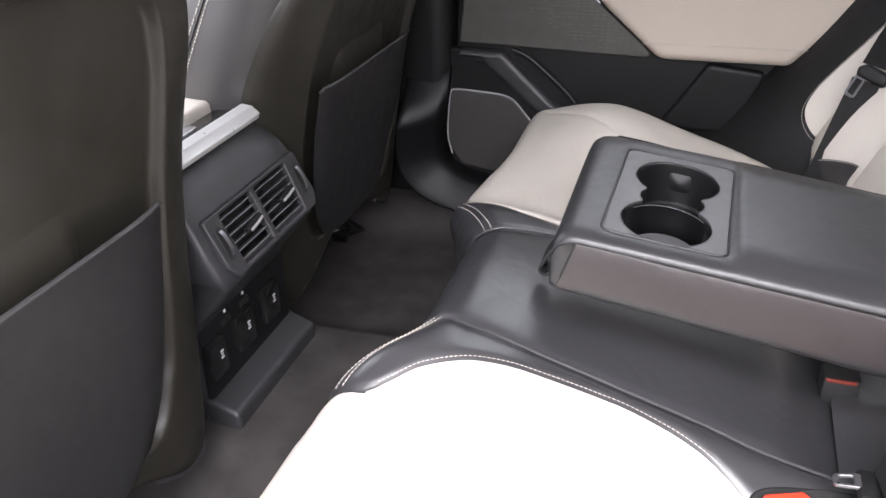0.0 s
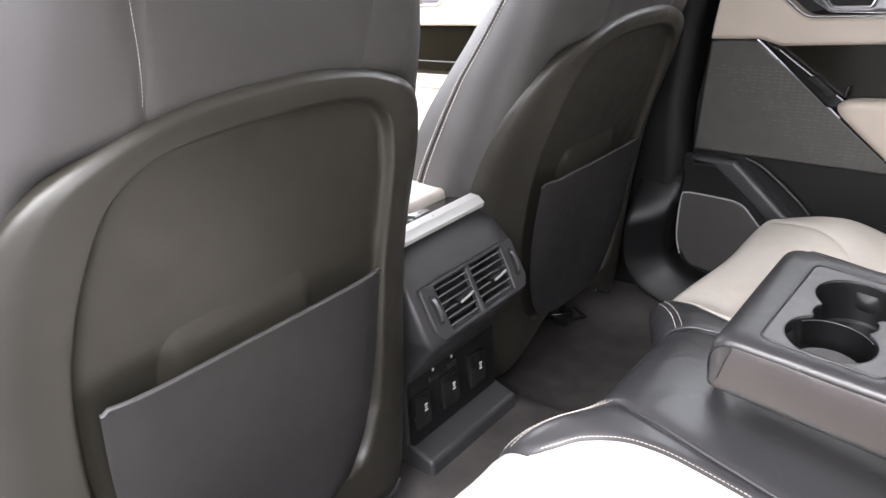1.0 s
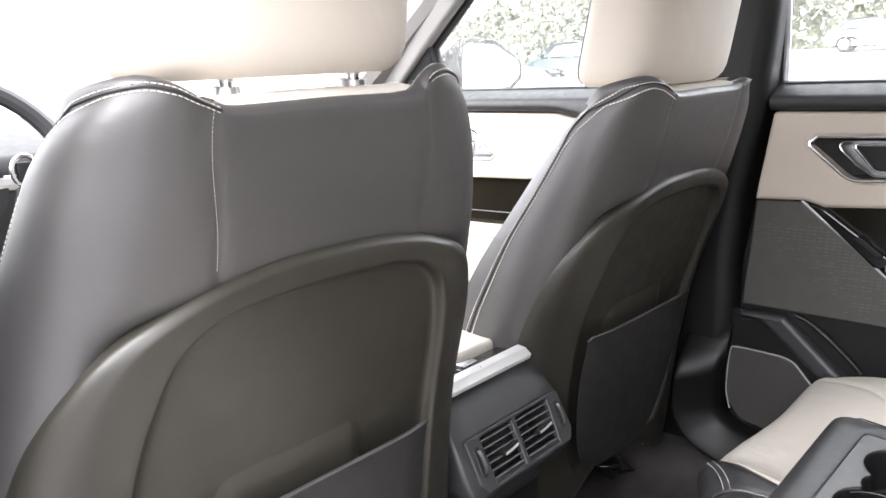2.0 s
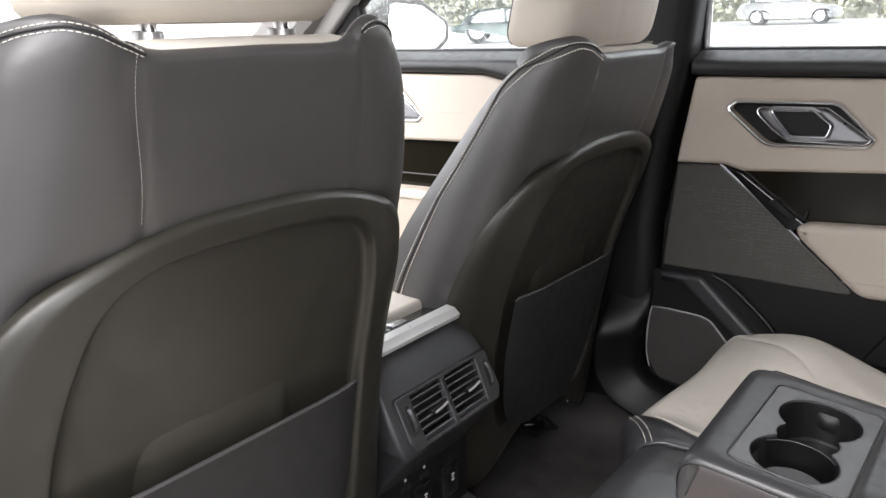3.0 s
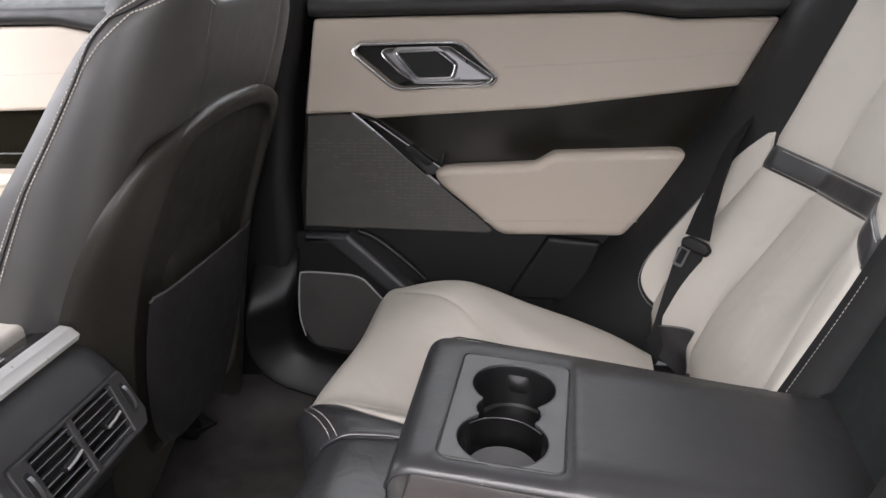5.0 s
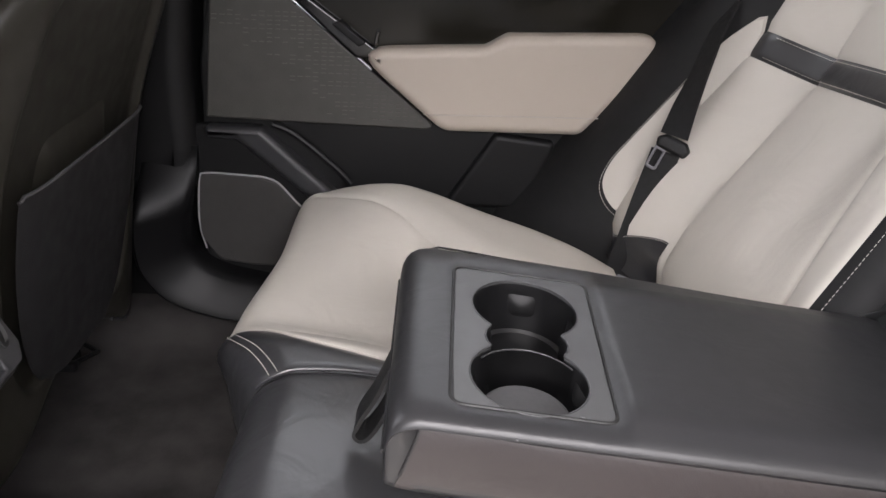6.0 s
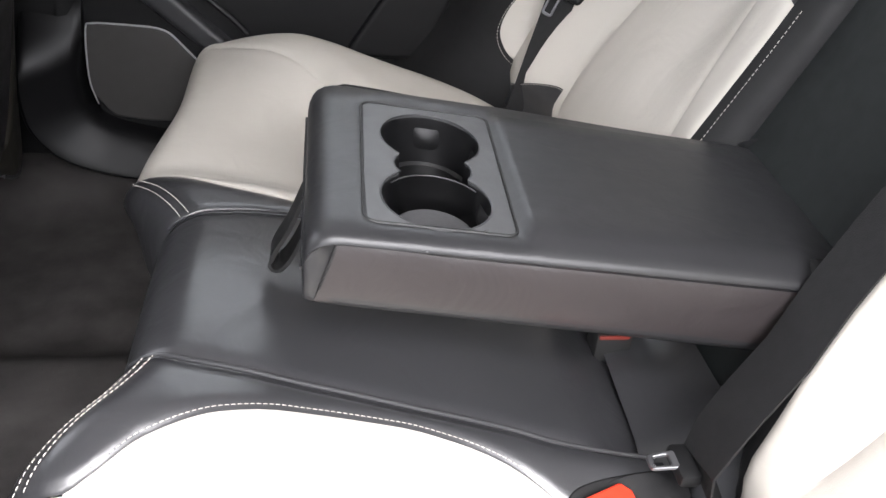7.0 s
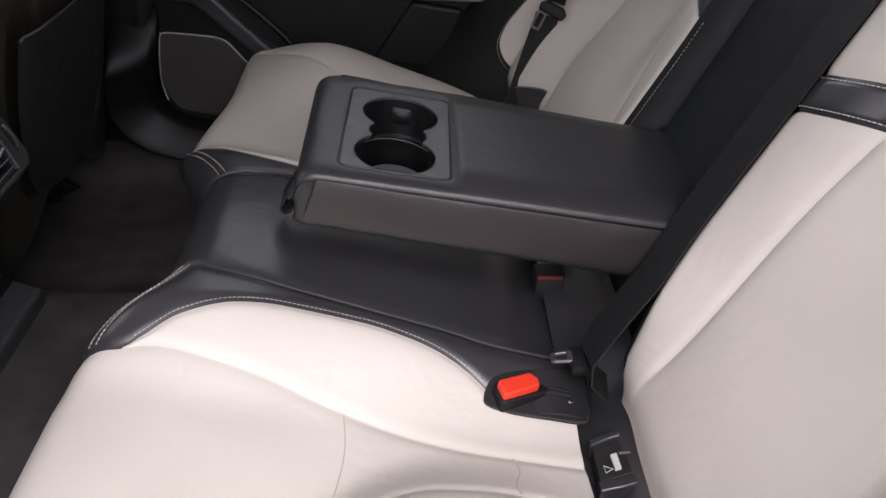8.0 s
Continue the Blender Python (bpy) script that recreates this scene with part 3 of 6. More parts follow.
part("window_ledge", ledge(-0.096, 0.69, [(-0.1, 0.8865), (0.42, 0.8865), (0.47, 0.881), (0.52, 0.8735), (0.7, 0.8735)]), LEDGE, rear_door, "soft black ledge under the window")
part("window_frame", tube([(-0.093, 0.742, 0.925), (-0.092, 0.715, 1.03), (-0.075, 0.643, 1.30), (0.48, 0.643, 1.30), (0.62, 0.69, 1.05), (0.588, 0.742, 0.925)], 0.012, closed=True), SEAL, rear_door, "black rubber window surround")
part("window_seal", tube([(-0.085, 0.737, 0.926), (0.585, 0.737, 0.921)], 0.005), SEAL, rear_door)
rp = part("pane", window_pane([(-0.085, 0.90), (0.60, 0.90), (0.625, 1.04), (0.48, 1.30), (-0.055, 1.30)]), WETGLASS, rear_door, "clear window pane with rain on it", smooth=False)
rp.visible_shadow = False
rd = part("raindrops", rain((-0.07, 0.57, 0.93, 1.24), pane_y, 2600, 3, 0.0045), GLASS, rp, "scattered raindrops")
rd.visible_shadow = False
rd["kind"] = "stuff"

front_door = thing("front_door", (-0.8, 0.70, 0.22), "closed front car door in cream leather and dark veneer", "car door")
part("door_shell", pad(rounded([(-1.50, 0.20), (-0.18, 0.20), (-0.16, 0.60), (-0.12, 0.905), (-1.50, 0.905)], 0.015),
                       lambda u, v, h: door_face(u, v, h - 0.06), 0.06, 0.004), TRIM, front_door, "black moulded door lining")
DX, DZ = -0.940, 0.004
ring = rounded([(x + DX, z + DZ) for x, z in HANDLE], [0.022, 0.030, 0.045, 0.020, 0.026, 0.050], 6)
fu = part("upper_panel", pad(rounded([(-1.40, 0.720), (-0.63, 0.735), (-0.20, 0.750), (-0.16, 0.858), (-0.47, 0.862), (-0.56, 0.881), (-1.40, 0.884)],
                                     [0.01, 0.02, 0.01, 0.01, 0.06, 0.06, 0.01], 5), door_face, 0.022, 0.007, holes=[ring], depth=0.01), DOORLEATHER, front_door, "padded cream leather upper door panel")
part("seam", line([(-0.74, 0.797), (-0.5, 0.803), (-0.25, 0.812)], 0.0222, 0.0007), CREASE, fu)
door_handle(front_door, DX, DZ)
part("veneer", pad([(-1.40, 0.60), (-0.20, 0.60), (-0.19, 0.755), (-1.40, 0.73)], door_face, 0.007, 0.002), DARKWOOD, front_door, "dark gloss veneer strip")
part("veneer_edge", line([(-1.3, 0.648), (-0.3, 0.655)], 0.008, 0.0018), CONSOLE, front_door)
part("armrest", pad(rounded([(-1.2, 0.618), (-0.42, 0.626), (-0.45, 0.52), (-0.55, 0.48), (-1.2, 0.48)], 0.02), door_face, 0.06, 0.018, steps=6), DOORLEATHER, front_door, "padded cream leather armrest")
part("window_ledge", ledge(-1.45, -0.155, [(-1.45, 0.887), (-0.57, 0.884), (-0.515, 0.875), (-0.46, 0.866), (-0.15, 0.866)]), LEDGE, front_door, "soft black ledge under the window")
part("window_frame", tube([(-0.92, 0.742, 0.925), (-0.92, 0.710, 1.04), (-0.58, 0.643, 1.292), (-0.17, 0.643, 1.30), (-0.15, 0.715, 1.03), (-0.15, 0.742, 0.925)], 0.012, closed=True), SEAL, front_door, "black rubber window surround")
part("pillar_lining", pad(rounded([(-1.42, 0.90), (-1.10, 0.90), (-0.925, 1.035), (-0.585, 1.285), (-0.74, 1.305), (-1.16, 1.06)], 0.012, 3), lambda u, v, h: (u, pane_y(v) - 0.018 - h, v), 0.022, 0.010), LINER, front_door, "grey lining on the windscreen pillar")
part("sail_panel", pad(rounded([(-1.15, 0.885), (-0.918, 0.885), (-0.918, 1.050), (-1.08, 0.935)], 0.006, 3), lambda u, v, h: (u, pane_y(v) - 0.012 - h, v), 0.016, 0.005), TRIM, front_door, "black corner panel behind the mirror")
fp = part("pane", window_pane([(-0.95, 0.90), (-0.15, 0.90), (-0.17, 1.30), (-0.58, 1.30), (-0.95, 1.03)]), WETGLASS, front_door, "clear window pane covered in rain", smooth=False)
fp.visible_shadow = False
rd = part("raindrops", rain((-0.915, -0.18, 0.925, 1.2), pane_y, 7000, 5, 0.0045), GLASS, fp, "scattered raindrops")
rd.visible_shadow = False
rd["kind"] = "stuff"
mir = thing("door_mirror", (-0.99, 0.80, 0.92), "dark door mirror wet with rain", "mirror")
def mirror_face(s, v, h):
    """s along the mirror's face, away from the car; v up; h out of the glass."""
    return (-0.963 + 0.37 * s + 0.93 * h, 0.981 + 0.93 * s - 0.37 * h, 0.985 + v)


mirror_shape = rounded([(-0.150, -0.055), (-0.090, -0.080), (0.066, -0.076), (0.107, -0.042), (0.109, 0.016), (0.026, 0.073), (-0.090, 0.083), (-0.150, 0.035)], 0.022, 6)
glass_shape = rounded([(-0.090, -0.066), (0.060, -0.062), (0.092, -0.035), (0.094, 0.012), (0.020, 0.058), (-0.086, 0.068)], 0.018, 6)
part("housing", pad(mirror_shape, lambda s, v, h: mirror_face(s, v, h - 0.08), 0.08, 0.007, steps=4), SHELL, mir, "dark mirror housing")
part("mirror_glass", pad(glass_shape, lambda s, v, h: mirror_face(s, v, h + 0.001), 0.003, 0.001), CHROME, mir, "bright mirror glass")
part("stalk", tube([mirror_face(-0.12, -0.02, -0.04), (-1.03, 0.80, 0.95), (-1.00, 0.752, 0.93)], 0.024), PIANO, mir)



# ---- centre console ----
console = thing("centre_console", (-0.45, 0.0, 0.20), "grey plastic centre console with rear air vents and chrome strip", "console")
PROFILE = [(-0.60, 0.572), (-0.262, 0.572), (-0.250, 0.566), (-0.228, 0.550), (-0.212, 0.532), (-0.200, 0.514), (-0.186, 0.484), (-0.174, 0.456), (-0.170, 0.444), (-0.176, 0.434),
           (-0.200, 0.405), (-0.222, 0.380), (-0.228, 0.36), (-0.232, 0.24)]


def console_half(k):
    """Half width at a step of the profile."""
    x, z = PROFILE[k]
    return interp([(0.24, 0.108), (0.38, 0.106), (0.43, 0.112), (0.46, 0.120), (0.50, 0.121), (0.55, 0.112), (0.58, 0.100)], z)


sec = [(-1, -0.5), (-1, -0.02), (-0.995, -0.008), (-0.98, -0.002), (-0.95, 0), (-0.63, 0), (0, 0), (0.67, 0), (0.95, 0), (0.98, -0.002), (0.995, -0.008), (1, -0.02), (1, -0.5)]
bm = bmesh.new()
rows = []
for k, (x, z) in enumerate(PROFILE):
    w = console_half(k)
    a, b = PROFILE[max(0, k - 1)], PROFILE[min(len(PROFILE) - 1, k + 1)]
    t = Vector((b[0] - a[0], b[1] - a[1])).normalized()
    nx, nz = -t.y, t.x
    if nx < 0 or (abs(nx) < 0.2 and nz < 0):
        nx, nz = -nx, -nz
    row = []
    for s, d in sec:
        if d <= -0.5:
            row.append(bm.verts.new((-0.60 if z > 0.5 else -0.45, s * w, z - 0.02 if k < 2 else max(0.2, z - 0.0))))
        else:
            row.append(bm.verts.new((x + nx * d, s * w, z + nz * d)))
    rows.append(row)
for a, b in zip(rows, rows[1:]):
    zm = 0.5 * (a[6].co.z + b[6].co.z)
    for j in range(len(sec) - 1):
        if 0.452 < zm < 0.514 and a[6].co.x > -0.21 and sec[j][0] >= -0.63 and sec[j + 1][0] <= 0.67:
            continue
        bm.faces.new((a[j], a[j + 1], b[j + 1], b[j]))
bmesh.ops.recalc_face_normals(bm, faces=bm.faces)
part("body", bm, CONSOLE, console, "soft grey plastic moulding", angle=50)
VD = Vector((0.026 * 1.0, 0.0, -0.058)).normalized()
VN = Vector((0.058, 0.0, 0.026)).normalized()


def vent_face(u, v, h):
    """u across, v down the vent face from its upper edge, h outwards."""
    p = Vector((-0.1985, 0, 0.511)) + VD * v + VN * (h + 0.0025)
    return (p.x, u, p.z)


hole_a = rounded([(-0.074, 0.000), (-0.005, 0.000), (-0.005, 0.064), (-0.071, 0.064)], 0.003)
hole_b = rounded([(0.005, 0.000), (0.082, 0.000), (0.079, 0.064), (0.005, 0.064)], 0.003)
vent = part("vent_bezel", pad(rounded([(-0.104, -0.006), (0.112, -0.006), (0.116, 0.055), (0.105, 0.071), (-0.092, 0.071), (-0.102, 0.055)], 0.008), vent_face, 0.004, 0.0025, holes=[hole_a, hole_b], depth=0.004), CONSOLE, console, "grey air vent bezel")
bm = bmesh.new()
mouth = [(-0.078, -0.003), (0.086, -0.003), (0.086, 0.067), (-0.078, 0.067)]
near, far = ([bm.verts.new(vent_face(u, v, h)) for u, v in mouth] for h in (-0.003, -0.05))
for q in range(4):
    bm.faces.new((near[q], near[(q + 1) % 4], far[(q + 1) % 4], far[q]))
bm.faces.new(far)
part("vent_duct", bm, SEAL, console, "dark air duct", smooth=False)
for u0, u1 in ((-0.0735, -0.0045), (0.0045, 0.0805)):
    for q in range(6):
        v = 0.0060 + 0.0104 * q
        bm = bmesh.new()
        pts = [(v - 0.0004, -0.0080), (v - 0.0005, 0.0004), (v, 0.0010), (v + 0.0005, 0.0005), (v + 0.0006, -0.0080)]
        ends = [[bm.verts.new(vent_face(u, a, b)) for a, b in pts] for u in (u0, u1)]
        for j in range(5):
            bm.faces.new((ends[0][j], ends[0][(j + 1) % 5], ends[1][(j + 1) % 5], ends[1][j]))
        bmesh.ops.recalc_face_normals(bm, faces=bm.faces)
        part("slat", bm, SEAL, vent)
        part("slat_edge", tube([vent_face(u0, v, 0.0007), vent_face(u1, v, 0.0007)], 0.00075, n=6), SLATEDGE, vent, "painted highlight along a slat front")
    uc = 0.5 * (u0 + u1) + 0.012
    tab = part("vent_tab", pad(rounded([(uc - 0.017, 0.030), (uc + 0.017, 0.026), (uc + 0.017, 0.034), (uc - 0.017, 0.038)], 0.003), vent_face, 0.008, 0.002), TRIM, vent, "vent tab with a bright edge")
    part("tab_trim", tube([vent_face(uc - 0.015, 0.0365, 0.008), vent_face(uc, 0.0350, 0.009), vent_face(uc + 0.015, 0.0325, 0.008)], 0.0017), SILVER, tab)
for uc in (-0.088, 0.098):
    well = part("wheel_slot", pad(rounded([(uc - 0.0055, 0.008), (uc + 0.0055, 0.008), (uc + 0.0055, 0.050), (uc - 0.0055, 0.050)], 0.005), vent_face, 0.0048, 0.0008), SEAL, vent)
    bm = bmesh.new()
    n = 14
    for j in range(n):
        a0, a1 = math.pi * (0.12 + 0.76 * j / n), math.pi * (0.12 + 0.76 * (j + 1) / n)
        q = [bm.verts.new(vent_face(uc + s, 0.029 - 0.017 * math.cos(a), 0.0045 + 0.0055 * math.sin(a))) for a, s in ((a0, -0.003), (a1, -0.003), (a1, 0.003), (a0, 0.003))]
        bm.faces.new(q)
    bmesh.ops.remove_doubles(bm, verts=bm.verts, dist=1e-5)
    bmesh.ops.recalc_face_normals(bm, faces=bm.faces)
    part("thumb_wheel", bm, LEVER, vent, "ridged metal thumb wheel")
# chrome strip, gloss slot and armrest lid
bm = pad(rounded([(-0.246, 0.574), (-0.244, 0.5870), (-0.229, 0.5850), (-0.2190, 0.5765), (-0.2220, 0.5690), (-0.238, 0.568)], 0.002),
         lambda u, v, h: (u, -0.100 + h, v), 0.188, 0.003)
part("chrome_strip", bm, SATIN, console, "bright satin chrome strip")
part("gloss_slot", box((-0.282, -0.098, 0.560), (-0.246, 0.100, 0.5775), 0.003), PIANO, console, "gloss black slot")
part("latch", box((-0.276, -0.02, 0.577), (-0.262, 0.012, 0.582), 0.0015), CHROME, console)
bm = bmesh.new()
bm = pad(rounded([(-0.285, -0.098), (-0.285, 0.112), (-0.62, 0.118), (-0.62, -0.104)], [0.012, 0.02, 0.01, 0.01]), lambda u, v, h: (u, v, 0.573 + h + 0.02 * sstep(-0.3, -0.5, u)), 0.016, 0.008, steps=6)
part("armrest_lid", bm, CREAM, console, "cream leather armrest lid")
part("body_front", box((-1.25, -0.105, 0.2), (-0.46, 0.105, 0.565), 0.02), CONSOLE, console)
# lower sockets and tray
part("socket_panel", box((-0.2345, -0.104, 0.255), (-0.224, 0.104, 0.375), 0.004), TRIM, console, "black socket panel")
for yc, w in ((-0.088, 0.036), (-0.022, 0.040), (0.046, 0.040)):
    flap = part("socket_flap", box((-0.226, yc - w / 2, 0.298), (-0.214, yc + w / 2, 0.350), 0.003), PIANO, console, "gloss black hinged socket cover")
    bm = bmesh.new()
    box((-0.2142, yc + 0.001, 0.3310), (-0.2132, yc + 0.007, 0.3335), 0, bm)
    box((-0.2142, yc + 0.002, 0.3268), (-0.2132, yc + 0.006, 0.3288), 0, bm)
    box((-0.2142, yc + 0.001, 0.3222), (-0.2132, yc + 0.007, 0.3245), 0, bm)
    part("symbol", bm, PRINT, flap, "small white printed mark", smooth=False)
for yc in (-0.052, -0.008):
    port = part("usb_port", box((-0.2245, yc - 0.010, 0.352), (-0.2215, yc + 0.010, 0.360), 0.001), SEAL, console)
    part("symbol", box((-0.2238, yc - 0.002, 0.3665), (-0.2228, yc + 0.002, 0.3705), 0), PRINT, port, smooth=False)
tray = rounded([(-0.238, -0.108), (-0.186, -0.112), (-0.186, 0.104), (-0.238, 0.112)], 0.008)
part("tray_ledge", pad(tray, lambda u, v, h: (u, v, 0.215 + h + 0.25 * (-0.186 - u)), 0.045, 0.007), CONSOLE, console, "grey plastic ledge at the floor")

# ---- front seats ----
SB = 0.36  # lean of the backrest


def seat_back_x(z):
    if z < 0.72:
        return interp([(0.05, -0.262), (0.15, -0.256), (0.30, -0.245), (0.45, -0.2235), (0.572, -0.198), (0.72, -0.1447)], z)
    return -0.198 + SB * (z - 0.572)


def seat_half(z):
    return interp([(0.18, 0.240), (0.30, 0.272), (0.45, 0.285), (0.60, 0.283), (0.74, 0.270), (0.82, 0.259), (0.88, 0.247), (0.92, 0.234), (0.945, 0.219), (0.962, 0.200), (0.97, 0.190)], z)


def seat_front(z):
    return interp([(0.18, 0.16), (0.50, 0.19), (0.69, 0.168), (0.79, 0.136), (0.91, 0.096), (0.952, 0.068), (0.97, 0.060)], z)


def seat_top(e):
    return interp([(0.0, 0.945), (0.105, 0.944), (0.122, 0.945), (0.145, 0.957), (0.176, 0.967), (0.198, 0.9665), (0.215, 0.957), (0.229, 0.937), (0.238, 0.904), (0.247, 0.870)], abs(e))


def seat_skin(k, v):
    """A point on the leather of the seat back: k from -1 (front edge, one side) through 0 (middle of the back) to 1;
    v from 0 (foot) to 1 (where the top starts to roll over) and on to 2 (rolled over to the front)."""
    s, m = (1 if k >= 0 else -1), abs(k)

    def across(z):
        a, d1 = seat_half(z), seat_front(z)
        flat, rnd = min(0.120, a * 0.6), min(interp([(0.74, 0.095), (0.87, 0.085)], z), d1 * 0.85)
        if m < 0.35:
            return flat * m / 0.35, 0.0
        if m < 0.75:
            t = (m - 0.35) / 0.40 * math.pi / 2
            return flat + (a - flat) * math.sin(t), rnd * (1 - math.cos(t)) ** 1.35
        t = (m - 0.75) / 0.25
        return a - 0.012 * t * t, rnd + (d1 - rnd) * t
    r = interp([(0.0, 0.009), (0.33, 0.009), (0.50, 0.012), (0.75, 0.010), (1.0, 0.004)], m)
    zt = interp([(0.0, 0.945), (0.30, 0.944), (0.35, 0.946), (0.41, 0.955), (0.49, 0.966), (0.57, 0.9695), (0.66, 0.966), (0.76, 0.957), (0.88, 0.946), (1.0, 0.934)], m)
    if s > 0:
        zt = interp([(0.0, 0.945), (0.28, 0.944), (0.33, 0.950), (0.40, 0.964), (0.47, 0.968), (0.57, 0.961), (0.66, 0.946), (0.76, 0.926), (0.88, 0.912), (1.0, 0.90)], m)
    z = 0.27 + (zt - r - 0.27) * min(v, 1.0)
    e, d = across(z)
    if s > 0:
        e *= interp([(0.70, 1.02), (0.80, 1.02), (0.85, 1.0), (0.90, 0.96), (0.93, 0.90), (0.95, 0.84), (0.97, 0.79)], z)
    x = seat_back_x(z)
    if v > 1:
        f = (v - 1) * math.pi * 0.95
        z += r * math.sin(f)
        d += r * (1 - math.cos(f))
        e -= 0.006 * (v - 1) * sstep(0.5, 0.9, m)
    d += 0.036 * (1 - sstep(0.755, 0.80, z)) * (1 - sstep(0.17, 0.23, e))
    d -= 0.006 * (1 - (min(e, 0.2) / 0.2) ** 2) * sstep(0.78, 0.87, z) * (1 - sstep(0.85, 0.95, z))
    return Vector((x - d, s * e, z))


def mirrored(half):
    """A closed outline from its right half, listed upwards from the foot."""
    return [(-e, z) for e, z in half[:1]] + half + [(-e, z) for e, z in half[:0:-1] if e > 0]


SHELL_OUT = mirrored([(0.05, 0.305), (0.09, 0.292), (0.135, 0.262), (0.175, 0.241), (0.205, 0.237), (0.230, 0.254), (0.248, 0.300), (0.270, 0.385), (0.273, 0.50), (0.271, 0.59), (0.264, 0.655), (0.248, 0.716), (0.213, 0.767), (0.152, 0.796), (0.08, 0.812), (0.0, 0.816)])
SHELL_IN = mirrored([(0.05, 0.335), (0.075, 0.332), (0.10, 0.331), (0.118, 0.336), (0.130, 0.346), (0.138, 0.360), (0.148, 0.382), (0.158, 0.41), (0.168, 0.51), (0.169, 0.59), (0.166, 0.65), (0.160, 0.70), (0.146, 0.747), (0.112, 0.772), (0.06, 0.778), (0.0, 0.779)])


def wrap(e):
    """How far the back rounds forward at a distance e from the seat's middle line."""
    m = max(0.0, abs(e) - 0.13) / 0.165
    return 0.10 * (1 - math.sqrt(max(0.0, 1 - min(1.0, m) ** 2.5)))


def smooth_loop(points, n=6):
    """A closed Catmull-Rom curve through the points."""
    pts, out, k = [Vector(p) for p in points], [], len(points)
    for i in range(k):
        a, b, c, d = pts[i - 1], pts[i], pts[(i + 1) % k], pts[(i + 2) % k]
        for j in range(n):
            t = j / n
            out.append(0.5 * ((2 * b) + (c - a) * t + (2 * a - 5 * b + 4 * c - d) * t * t + (3 * b - a - 3 * c + d) * t ** 3))
    return out


